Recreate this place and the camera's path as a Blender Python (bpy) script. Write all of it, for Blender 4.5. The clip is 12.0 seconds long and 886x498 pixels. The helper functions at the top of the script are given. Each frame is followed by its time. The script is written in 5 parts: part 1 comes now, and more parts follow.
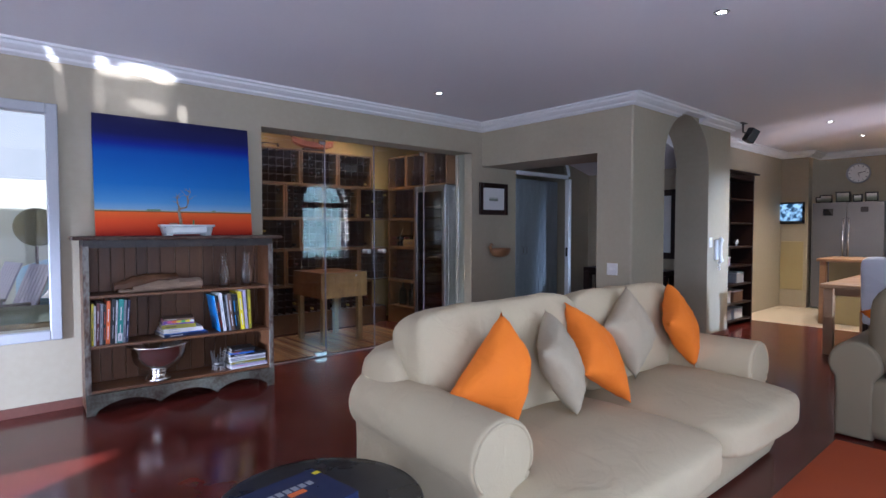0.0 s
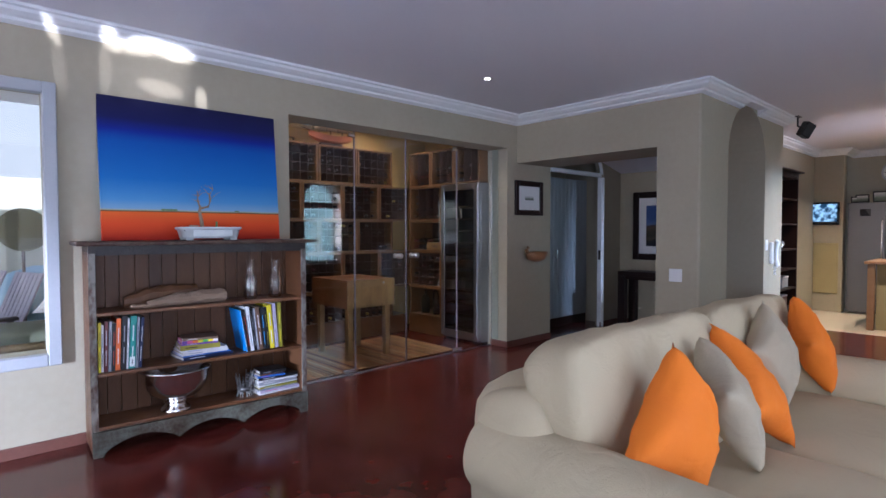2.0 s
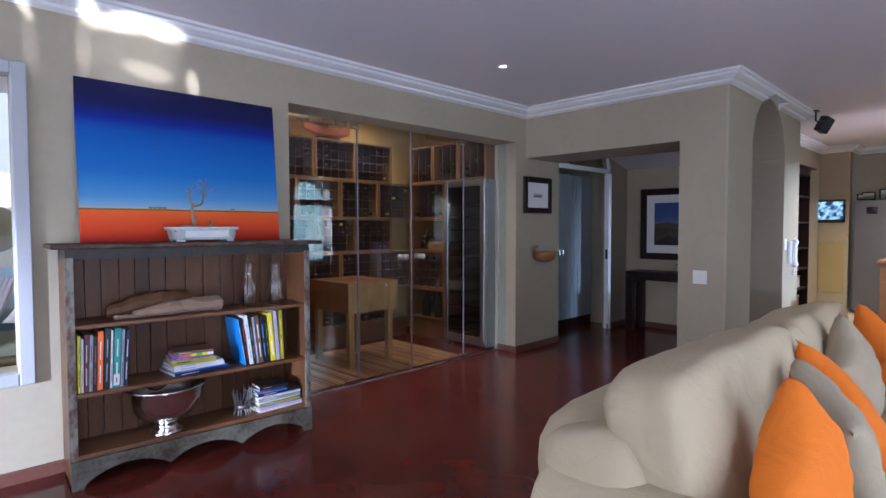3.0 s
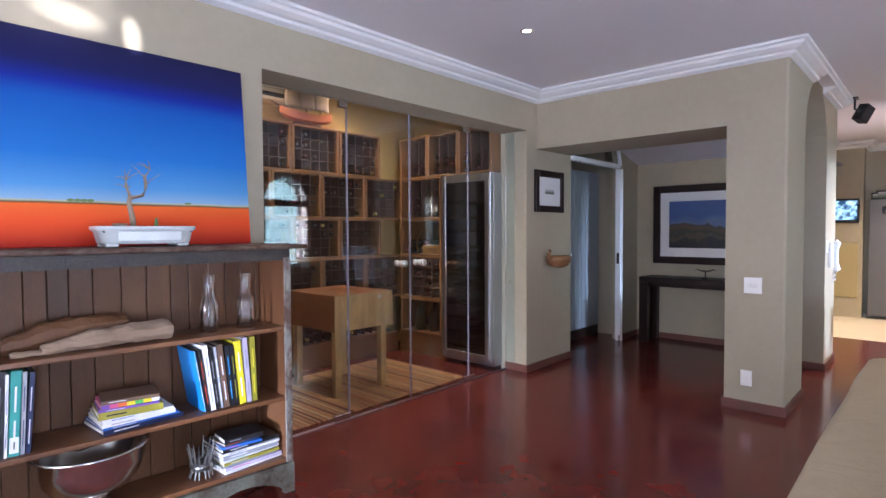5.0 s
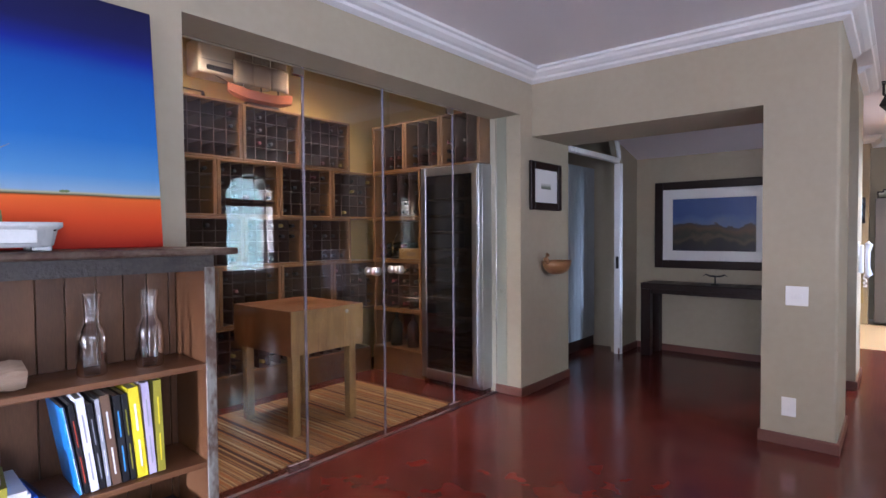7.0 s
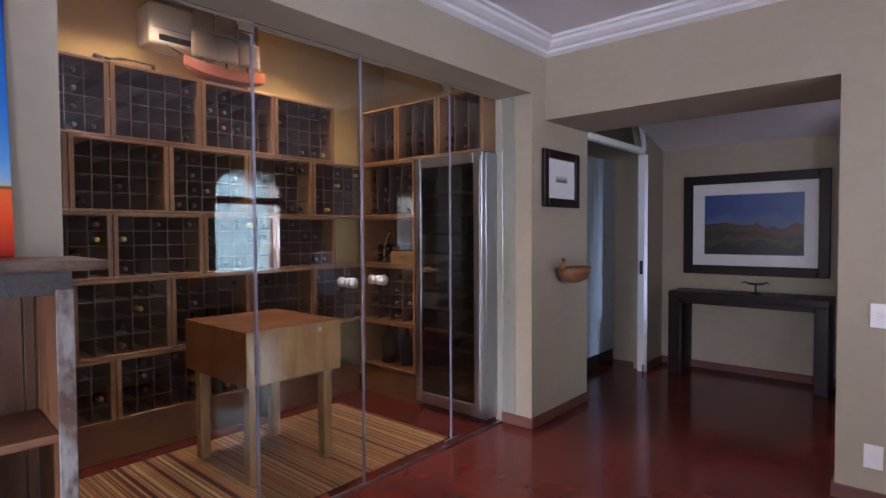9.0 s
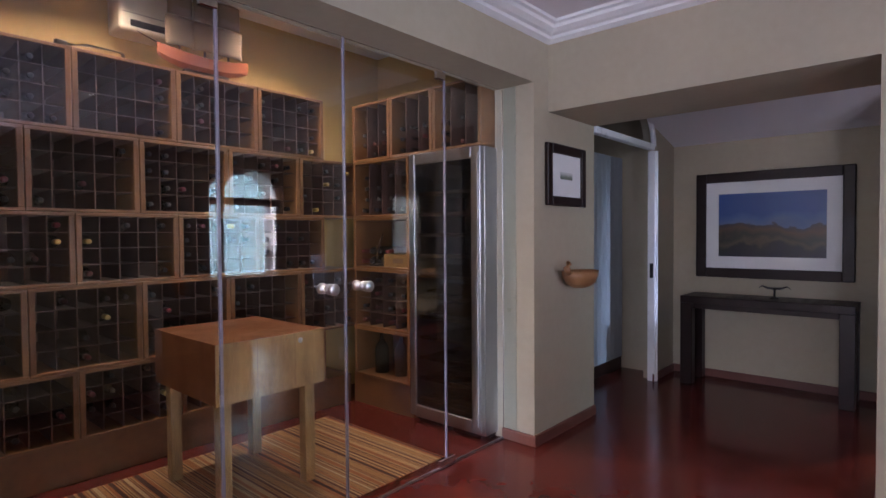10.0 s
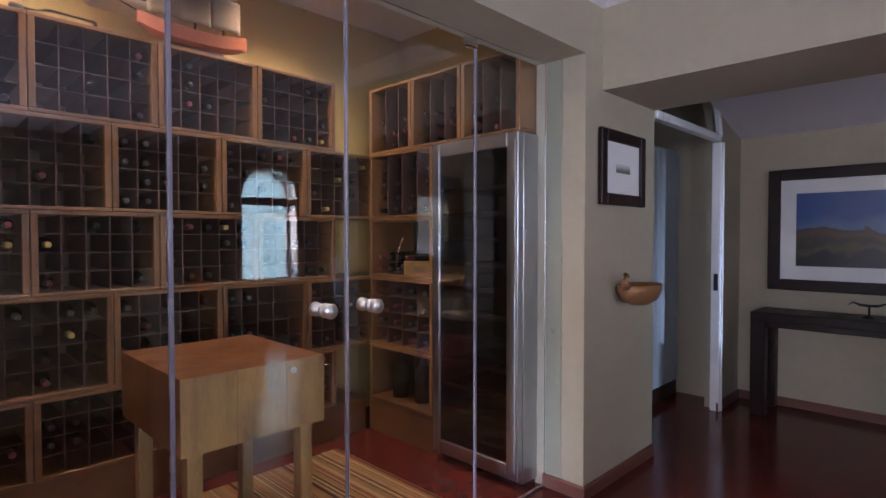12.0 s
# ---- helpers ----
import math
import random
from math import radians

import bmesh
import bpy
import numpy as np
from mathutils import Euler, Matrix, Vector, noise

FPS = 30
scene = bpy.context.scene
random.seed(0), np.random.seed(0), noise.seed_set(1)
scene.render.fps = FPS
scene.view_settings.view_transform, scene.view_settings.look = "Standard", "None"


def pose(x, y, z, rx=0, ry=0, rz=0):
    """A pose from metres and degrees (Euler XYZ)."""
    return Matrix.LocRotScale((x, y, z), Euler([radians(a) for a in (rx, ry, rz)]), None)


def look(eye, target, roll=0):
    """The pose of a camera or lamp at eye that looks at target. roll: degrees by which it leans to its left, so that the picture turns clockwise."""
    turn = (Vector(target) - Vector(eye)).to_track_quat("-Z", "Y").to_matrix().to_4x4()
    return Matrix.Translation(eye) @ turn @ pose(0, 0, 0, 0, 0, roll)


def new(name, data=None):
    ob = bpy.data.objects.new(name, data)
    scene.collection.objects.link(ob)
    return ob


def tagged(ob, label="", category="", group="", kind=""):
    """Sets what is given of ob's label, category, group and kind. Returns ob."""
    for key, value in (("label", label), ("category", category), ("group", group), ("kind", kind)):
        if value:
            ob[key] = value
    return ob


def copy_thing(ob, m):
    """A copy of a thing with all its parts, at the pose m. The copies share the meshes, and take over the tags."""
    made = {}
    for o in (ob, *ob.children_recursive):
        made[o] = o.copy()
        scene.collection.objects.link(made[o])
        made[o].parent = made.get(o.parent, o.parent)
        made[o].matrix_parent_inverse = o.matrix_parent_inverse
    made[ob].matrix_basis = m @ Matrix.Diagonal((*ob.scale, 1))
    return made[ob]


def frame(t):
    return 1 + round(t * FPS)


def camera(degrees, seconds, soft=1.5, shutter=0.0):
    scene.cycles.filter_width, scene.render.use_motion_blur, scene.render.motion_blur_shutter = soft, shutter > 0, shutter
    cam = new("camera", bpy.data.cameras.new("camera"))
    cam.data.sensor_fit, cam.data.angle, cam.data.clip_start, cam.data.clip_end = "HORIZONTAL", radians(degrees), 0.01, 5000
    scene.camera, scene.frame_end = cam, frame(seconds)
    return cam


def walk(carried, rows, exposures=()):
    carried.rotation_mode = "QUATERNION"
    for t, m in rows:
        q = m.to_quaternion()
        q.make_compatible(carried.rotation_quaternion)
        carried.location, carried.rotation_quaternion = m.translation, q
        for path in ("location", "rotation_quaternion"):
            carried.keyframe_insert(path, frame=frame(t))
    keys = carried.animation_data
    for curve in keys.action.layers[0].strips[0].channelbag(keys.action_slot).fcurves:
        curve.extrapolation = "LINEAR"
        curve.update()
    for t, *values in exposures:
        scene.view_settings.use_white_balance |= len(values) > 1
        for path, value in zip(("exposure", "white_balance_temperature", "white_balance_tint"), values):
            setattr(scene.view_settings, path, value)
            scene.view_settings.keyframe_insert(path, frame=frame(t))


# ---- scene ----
cam = camera(78.2, 12.0)
PATH = [
    (0, (0.985, 1.766, 1.326), (2.302, 3.269, 1.254), 0.0),
    (0.5, (0.937, 1.948, 1.329), (2.266, 3.441, 1.26), -0.0),
    (1, (0.92, 2.135, 1.322), (2.26, 3.618, 1.255), -0.1),
    (1.5, (0.936, 2.368, 1.343), (2.288, 3.84, 1.275), -0.1),
    (2, (0.957, 2.576, 1.337), (2.318, 4.04, 1.269), -0.1),
    (2.5, (0.987, 2.81, 1.347), (2.368, 4.256, 1.277), -0.1),
    (2.7, (0.999, 2.877, 1.357), (2.389, 4.313, 1.282), -0.1),
    (4.5, (1.316, 3.581, 1.349), (2.77, 4.952, 1.282), -0.3),
    (5, (1.421, 3.742, 1.337), (2.894, 5.093, 1.27), -0.3),
    (5.5, (1.56, 3.896, 1.34), (3.045, 5.235, 1.274), -0.3),
    (6, (1.697, 4.046, 1.329), (3.195, 5.369, 1.267), -0.4),
    (6.5, (1.818, 4.183, 1.336), (3.337, 5.483, 1.274), -0.4),
    (7, (1.957, 4.277, 1.321), (3.488, 5.563, 1.264), -0.4),
    (7.2, (2.028, 4.308, 1.322), (3.557, 5.596, 1.266), -0.4),
    (9, (2.538, 4.65, 1.337), (4.047, 5.962, 1.276), -0.3),
    (9.5, (2.68, 4.721, 1.338), (4.184, 6.039, 1.283), -0.3),
    (10, (2.793, 4.793, 1.33), (4.291, 6.117, 1.277), -0.4),
    (10.5, (2.918, 4.875, 1.329), (4.402, 6.216, 1.278), -0.3),
    (11, (3.04, 4.99, 1.344), (4.509, 6.347, 1.291), -0.1),
    (11.5, (3.128, 5.092, 1.342), (4.581, 6.466, 1.289), -0.1),
    (12, (3.234, 5.188, 1.344), (4.66, 6.589, 1.298), -0.0),
]
walk(cam, [(t, look(eye, target, roll)) for t, eye, target, roll in PATH],
     [(0, 1.63, 5350, 20), (2.5, 1.70, 5400, 19), (5, 2.52, 5650, 20), (7, 2.40, 5750, 24), (9, 2.22, 5800, 29), (12, 2.20, 5700, 25)])

# ---------- world, sun, exposure ----------
world = bpy.data.worlds.new("sky")
scene.world = world
world.use_nodes = True
_n = world.node_tree.nodes
_sky = _n.new("ShaderNodeTexSky")
_sky.sky_type, _sky.sun_disc = "NISHITA", False
SUN_ELEV, SUN_AZ = radians(24.2), radians(180 + 60.6)
_sky.sun_elevation, _sky.sun_rotation = SUN_ELEV, SUN_AZ
_n["Background"].inputs[1].default_value = 0.08
world.node_tree.links.new(_sky.outputs[0], _n["Background"].inputs[0])
sun = new("sun", bpy.data.lights.new("sun", "SUN"))
sun.data.energy, sun.data.angle, sun.data.color = 5.0, radians(0.5), (1.0, 0.93, 0.82)
_to = Vector((math.sin(SUN_AZ) * math.cos(SUN_ELEV), math.cos(SUN_AZ) * math.cos(SUN_ELEV), math.sin(SUN_ELEV)))
sun.rotation_euler = _to.to_track_quat("Z", "Y").to_euler()


def area(name, m, sx, sy, watts, colour=(1, 1, 1), spread=180):
    l = bpy.data.lights.new(name, "AREA")
    l.shape, l.size, l.size_y, l.energy, l.color = "RECTANGLE", sx, sy, watts, colour
    l.spread = radians(spread)
    ob = new(name, l)
    ob.matrix_world = m
    return ob


# area lamps added indoors in place of sky light from the glazed openings
DAY = (0.80, 0.88, 1.0)
area("skylight_living", look((3.1, 0.36, 1.1), (3.1, 5, 0.95)), 1.7, 1.9, 15, DAY)
area("skylight_living_west", look((0.05, 0.36, 0.95), (0.05, 5, 0.75)), 1.25, 1.6, 25, DAY)
area("skylight_side", look((-1.98, 4.4, 1.2), (0.9, 5.6, 0.55)), 2.6, 1.9, 11, DAY, 150)



def glint_spot(name, eye, target, wide, high, lean, watts, colour=(1.0, 0.96, 0.90), blend=0.8, soft=0.012):
    """An added spot lamp in place of sunlight thrown in off water or pale paving: a patch of that width and height
    where it lands, leaning to one side.
    """
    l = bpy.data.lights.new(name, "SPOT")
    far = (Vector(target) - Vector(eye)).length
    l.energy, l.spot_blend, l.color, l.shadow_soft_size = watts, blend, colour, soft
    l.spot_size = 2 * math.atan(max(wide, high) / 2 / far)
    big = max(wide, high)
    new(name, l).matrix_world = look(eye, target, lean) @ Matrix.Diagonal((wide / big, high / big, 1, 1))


# spot lamps throw the bright streaks on the wall; no pool is built
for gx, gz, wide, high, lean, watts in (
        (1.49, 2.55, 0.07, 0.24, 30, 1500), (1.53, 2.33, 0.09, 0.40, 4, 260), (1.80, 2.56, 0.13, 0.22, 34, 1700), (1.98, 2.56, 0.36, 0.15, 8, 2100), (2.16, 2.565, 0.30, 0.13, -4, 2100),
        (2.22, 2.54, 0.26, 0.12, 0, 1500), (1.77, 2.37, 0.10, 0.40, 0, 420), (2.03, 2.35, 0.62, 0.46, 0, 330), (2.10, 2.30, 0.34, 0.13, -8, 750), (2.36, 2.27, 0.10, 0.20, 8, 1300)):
    glint_spot("wall_glint_spot", (1.55, -1.2, 0.05), (gx, 6.6, gz), wide, high, lean, watts)
# spots added to brighten the low wall, the pillar and the kitchen ceiling
glint_spot("low_wall_spot", (-4.4, 3.9, 0.9), (0.75, 6.6, 0.35), 2.9, 2.4, 0, 1150, DAY, 0.9)
glint_spot("pillar_spot", (7.05, -1.7, 1.75), (7.97, 4.55, 0.80), 1.55, 3.4, 0, 620, (0.66, 0.82, 1.0), 1.0, 0.07)
glint_spot("kitchen_ceiling_spot", (6.4, -1.9, -0.05), (10.0, 3.6, 2.6), 4.4, 3.4, 0, 700, (1.0, 0.92, 0.92), 1.0, 0.42)

# ---------- materials ----------
def material(name, base, rough=0.6, metal=0.0, other=None, scale=4.0, grain=60.0, bump=0.0, mix=0.5, stretch=None,
             spec=0.5, coat=0.0, spread=0.0, rough_var=0.08, crease=0.0, detail=6):
    m = bpy.data.materials.new(name)
    m.use_nodes = True
    t = m.node_tree
    n, l = t.nodes, t.links
    b = n["Principled BSDF"]
    b.inputs["Base Color"].default_value = (*base, 1)
    b.inputs["Roughness"].default_value = rough
    b.inputs["Metallic"].default_value = metal
    b.inputs["Specular IOR Level"].default_value = spec
    b.inputs["Coat Weight"].default_value = coat
    tc = n.new("ShaderNodeTexCoord")
    src = tc.outputs["Object"]
    if stretch:
        mp = n.new("ShaderNodeMapping")
        mp.inputs["Scale"].default_value = stretch
        l.new(src, mp.inputs[0])
        src = mp.outputs[0]
    big = n.new("ShaderNodeTexNoise")
    big.inputs["Scale"].default_value, big.inputs["Detail"].default_value = scale, detail
    fine = n.new("ShaderNodeTexNoise")
    fine.inputs["Scale"].default_value, fine.inputs["Detail"].default_value = grain, 4
    l.new(src, big.inputs[0])
    l.new(src, fine.inputs[0])
    if other:
        ramp = n.new("ShaderNodeValToRGB")
        ramp.color_ramp.elements[0].position, ramp.color_ramp.elements[1].position = 0.5 - mix / 2, 0.5 + mix / 2
        ramp.color_ramp.elements[0].color, ramp.color_ramp.elements[1].color = (*base, 1), (*other, 1)
        add = n.new("ShaderNodeMath")
        add.operation = "MULTIPLY_ADD"
        add.inputs[1].default_value = 0.35
        l.new(fine.outputs[0], add.inputs[0])
        sub = n.new("ShaderNodeMath")
        sub.operation = "MULTIPLY"
        sub.inputs[1].default_value = 0.65
        l.new(big.outputs[0], sub.inputs[0])
        l.new(sub.outputs[0], add.inputs[2])
        l.new(add.outputs[0], ramp.inputs[0])
        colour = ramp.outputs[0]
        if spread:
            info = n.new("ShaderNodeObjectInfo")
            hsv = n.new("ShaderNodeHueSaturation")
            rng = n.new("ShaderNodeMapRange")
            rng.inputs[3].default_value, rng.inputs[4].default_value = 1 - spread, 1 + spread
            l.new(info.outputs["Random"], rng.inputs[0])
            l.new(rng.outputs[0], hsv.inputs["Value"])
            l.new(colour, hsv.inputs["Color"])
            colour = hsv.outputs[0]
        l.new(colour, b.inputs["Base Color"])
    if rough_var:
        rr = n.new("ShaderNodeMapRange")
        rr.inputs[1].default_value, rr.inputs[2].default_value = 0.3, 0.7
        rr.inputs[3].default_value, rr.inputs[4].default_value = max(rough - rough_var, 0.02), min(rough + rough_var, 1)
        l.new(big.outputs[0], rr.inputs[0])
        l.new(rr.outputs[0], b.inputs["Roughness"])
    if bump:
        bp = n.new("ShaderNodeBump")
        bp.inputs["Strength"].default_value, bp.inputs["Distance"].default_value = bump, 0.01
        l.new(fine.outputs[0], bp.inputs["Height"])
        l.new(bp.outputs[0], b.inputs["Normal"])
        if crease:
            fold = n.new("ShaderNodeTexNoise")
            fold.inputs["Scale"].default_value, fold.inputs["Detail"].default_value, fold.inputs["Distortion"].default_value = 7.0, 3, 1.2
            b2 = n.new("ShaderNodeBump")
            b2.inputs["Strength"].default_value, b2.inputs["Distance"].default_value = crease, 0.03
            l.new(src, fold.inputs[0])
            l.new(fold.outputs[0], b2.inputs["Height"])
            l.new(b2.outputs[0], bp.inputs["Normal"])
    return m


def glass_material(name, rough=0.0, tint=(0.97, 0.98, 0.98)):
    m = bpy.data.materials.new(name)
    m.use_nodes = True
    b = m.node_tree.nodes["Principled BSDF"]
    b.inputs["Base Color"].default_value = (*tint, 1)
    b.inputs["Transmission Weight"].default_value = 1
    b.inputs["Roughness"].default_value = rough
    b.inputs["IOR"].default_value = 1.5
    return m


def thin_glass_material(name):
    """Blown glass: clear, with a gloss that grows towards the rim."""
    m = bpy.data.materials.new(name)
    m.use_nodes = True
    n, l = m.node_tree.nodes, m.node_tree.links
    n.remove(n["Principled BSDF"])
    tr, gl, mx, fr = n.new("ShaderNodeBsdfTransparent"), n.new("ShaderNodeBsdfGlossy"), n.new("ShaderNodeMixShader"), n.new("ShaderNodeFresnel")
    tr.inputs[0].default_value = (0.97, 0.98, 0.98, 1)
    gl.inputs["Roughness"].default_value = 0.06
    fr.inputs["IOR"].default_value = 1.55
    l.new(fr.outputs[0], mx.inputs[0])
    l.new(tr.outputs[0], mx.inputs[1])
    l.new(gl.outputs[0], mx.inputs[2])
    l.new(mx.outputs[0], n["Material Output"].inputs[0])
    return m


def glow(name, colour, strength):
    m = bpy.data.materials.new(name)
    m.use_nodes = True
    b = m.node_tree.nodes["Principled BSDF"]
    b.inputs["Base Color"].default_value = (*colour, 1)
    b.inputs["Emission Color"].default_value = (*colour, 1)
    b.inputs["Emission Strength"].default_value = strength
    return m


M_OCHRE = material("ochre_plaster", (0.42, 0.285, 0.085), 0.75, other=(0.50, 0.34, 0.11), scale=1.5, grain=35, bump=0.12)
M_WALL = material("wall_plaster", (0.35, 0.305, 0.215), 0.75, other=(0.41, 0.36, 0.262), scale=1.3, grain=22, bump=0.05)
M_CEIL = material("ceiling_paint", (0.72, 0.70, 0.72), 0.8, other=(0.76, 0.74, 0.76), scale=0.8, grain=30, bump=0.05)
M_TRIM = material("white_trim", (0.78, 0.78, 0.78), 0.5, other=(0.72, 0.72, 0.72), scale=3)
M_FLOOR = material("red_floor", (0.062, 0.011, 0.009), 0.17, other=(0.145, 0.024, 0.016), scale=3.0, grain=6, mix=0.62, rough_var=0.05, detail=3)
M_BASE = material("base_red", (0.105, 0.036, 0.024), 0.5, other=(0.15, 0.058, 0.038), scale=5)
M_TILE = material("kitchen_tile", (0.62, 0.52, 0.38), 0.35, other=(0.70, 0.60, 0.46), scale=2)
M_SOFA = material("cream_canvas", (0.47, 0.39, 0.245), 0.9, other=(0.535, 0.45, 0.29), scale=3, grain=250, bump=0.25, crease=0.35)
M_ORANGE = material("orange_cotton", (0.80, 0.185, 0.004), 0.85, other=(0.86, 0.215, 0.006), scale=6, grain=250, bump=0.2, crease=0.35)
M_GREIGE = material("greige_linen", (0.40, 0.335, 0.225), 0.9, other=(0.455, 0.385, 0.265), scale=6, grain=250, bump=0.25, crease=0.35)
M_GLASS = glass_material("clear_glass")
M_BLOWN = thin_glass_material("blown_glass")
M_STEEL = material("brushed_steel", (0.36, 0.37, 0.39), 0.34, 1.0, other=(0.43, 0.44, 0.46), scale=3, stretch=(14, 14, 0.3), mix=1.0, rough_var=0.02)
M_CHROME = material("chrome", (0.75, 0.75, 0.77), 0.08, 1.0, rough_var=0.03)
M_BLACK = material("black_lacquer", (0.012, 0.011, 0.012), 0.3, other=(0.022, 0.02, 0.02), scale=6)
M_RACK = material("crate_pine", (0.088, 0.034, 0.014), 0.42, other=(0.25, 0.118, 0.036), scale=2.5, grain=30, bump=0.15, stretch=(1, 1, 1), spread=0.2)
M_DARKW = material("espresso_wood", (0.0112, 0.0043, 0.0031), 0.42, other=(0.0211, 0.0081, 0.0056), scale=3, grain=40, stretch=(1, 6, 1), spec=0.3)

# ---------- mesh helpers ----------
def mesh_of(name, bm, mat, smooth=False):
    me = bpy.data.meshes.new(name)
    bm.normal_update()
    bm.to_mesh(me)
    bm.free()
    me.materials.append(mat)
    if smooth:
        for p in me.polygons:
            p.use_smooth = True
    return me


def box_bm(x0, x1, y0, y1, z0, z1, bevel=0.0, seg=2, bm=None):
    out = bm or bmesh.new()
    g = bmesh.ops.create_cube(out, size=1)
    bmesh.ops.scale(out, vec=(x1 - x0, y1 - y0, z1 - z0), verts=g["verts"])
    bmesh.ops.translate(out, vec=((x0 + x1) / 2, (y0 + y1) / 2, (z0 + z1) / 2), verts=g["verts"])
    if bevel:
        es = list({e for v in g["verts"] for e in v.link_edges})
        bmesh.ops.bevel(out, geom=es, offset=bevel, segments=seg, affect="EDGES", profile=0.5)
    return out


def prism_bm(outline, depth, bm=None):
    """A flat outline in x and z, pushed along +y by depth."""
    out = bm or bmesh.new()
    a = [out.verts.new((x, 0, z)) for x, z in outline]
    b = [out.verts.new((x, depth, z)) for x, z in outline]
    out.faces.new(a)
    out.faces.new(b[::-1])
    for i in range(len(a)):
        j = (i + 1) % len(a)
        out.faces.new((a[j], a[i], b[i], b[j]))
    bmesh.ops.recalc_face_normals(out, faces=out.faces)
    return out


def lathe_bm(profile, seg=32, bm=None):
    out = bm or bmesh.new()
    rings = []
    for r, z in profile:
        if r < 1e-5:
            rings.append([out.verts.new((0, 0, z))])
        else:
            rings.append([out.verts.new((r * math.cos(6.28318531 * i / seg), r * math.sin(6.28318531 * i / seg), z)) for i in range(seg)])
    for a, b in zip(rings, rings[1:]):
        for i in range(seg):
            j = (i + 1) % seg
            if len(a) == 1 and len(b) > 1:
                out.faces.new((a[0], b[j], b[i]))
            elif len(b) == 1 and len(a) > 1:
                out.faces.new((a[i], a[j], b[0]))
            elif len(a) > 1:
                out.faces.new((a[i], a[j], b[j], b[i]))
    bmesh.ops.recalc_face_normals(out, faces=out.faces)
    return out


def tube_bm(points, radius, seg=8, bm=None):
    """A round bar along points; radius a number or one a point."""
    out = bm or bmesh.new()
    pts = [Vector(p) for p in points]
    rad = radius if isinstance(radius, (list, tuple)) else [radius] * len(pts)
    rings = []
    for i, p in enumerate(pts):
        d = (pts[min(i + 1, len(pts) - 1)] - pts[max(i - 1, 0)]).normalized()
        s = d.cross(Vector((0, 0, 1) if abs(d.z) < 0.9 else (1, 0, 0))).normalized()
        u = s.cross(d)
        rings.append([out.verts.new(p + rad[i] * (math.cos(6.28318531 * k / seg) * s + math.sin(6.28318531 * k / seg) * u)) for k in range(seg)])
    for a, b in zip(rings, rings[1:]):
        for k in range(seg):
            out.faces.new((a[k], a[(k + 1) % seg], b[(k + 1) % seg], b[k]))
    out.faces.new(rings[0][::-1])
    out.faces.new(rings[-1])
    bmesh.ops.recalc_face_normals(out, faces=out.faces)
    return out


def thing(name, m, label, category, group="", kind=""):
    ob = new(name)
    ob.matrix_world = m
    ob.empty_display_size = 0.1
    return tagged(ob, label, category, group, kind)


def part(name, bm, mat, parent=None, label="", smooth=False, m=None):
    ob = new(name, mesh_of(name, bm, mat, smooth))
    ob.parent = parent
    if m is not None:
        ob.matrix_basis = m
    return tagged(ob, label)


def solid(name, bm, mat, label, category, group="", kind="", m=None, smooth=False):
    return tagged(part(name, bm, mat, None, "", smooth, m), label, category, group, kind)


def structure(name, bm, mat, label, category, smooth=False):
    return solid(name, bm, mat, label, category, "", "structure", None, smooth)


# ---------- plan ----------
WY, WT = 6.605, 0.30            # wall with the glass front
GY = 6.836                      # glass
HX = 5.87                       # header wall
AY, AT = 4.55, 0.394            # arch wall
CEIL = 2.632
X0, X1, Y0, Y1 = -2.5, 12.2, 0.30, 8.6

# floor and ceilings
bm = box_bm(X0 - 0.3, 9.62, Y0 - 0.3, 9.0, -0.2, 0.0)
bmesh.ops.subdivide_edges(bm, edges=bm.edges[:], cuts=11, use_grid_fill=True)
structure("floor", bm, M_FLOOR, "polished dark red screed floor with mottled sheen", "floor")
structure("floor_kitchen", box_bm(9.62, X1 + 0.4, Y0 - 0.3, 9.0, -0.2, 0.0), M_TILE, "cream stone kitchen floor", "floor")
structure("ceiling", box_bm(X0 - 0.3, X1 + 0.4, Y0 - 0.3, 6.9, CEIL, CEIL + 0.15), M_CEIL, "smooth white painted ceiling", "ceiling")
structure("ceiling_cellar", box_bm(2.4, 6.6, 6.9, 9.0, 2.95, 3.1), M_CEIL, "white cellar ceiling", "ceiling")


def wall_with_holes(name, axis, at, thick, a0, a1, z1, holes, mat, label):
    """A wall along an axis from a0 to a1, from the floor to z1, with oblong holes (a, b, z0, z1)."""
    bm = bmesh.new()
    cuts = sorted({a0, a1, *(h[0] for h in holes), *(h[1] for h in holes)})
    for s, e in zip(cuts, cuts[1:]):
        mid = (s + e) / 2
        solid_z = [(0.0, z1)]
        for h in holes:
            if h[0] < mid < h[1]:
                nxt = []
                for lo, hi in solid_z:
                    if h[2] > lo:
                        nxt.append((lo, min(h[2], hi)))
                    if h[3] < hi:
                        nxt.append((max(h[3], lo), hi))
                solid_z = nxt
        for lo, hi in solid_z:
            if axis == "x":
                box_bm(s, e, at, at + thick, lo, hi, bm=bm)
            else:
                box_bm(at, at + thick, s, e, lo, hi, bm=bm)
    bmesh.ops.remove_doubles(bm, verts=bm.verts, dist=0.0005)
    return structure(name, bm, mat, label, "wall")


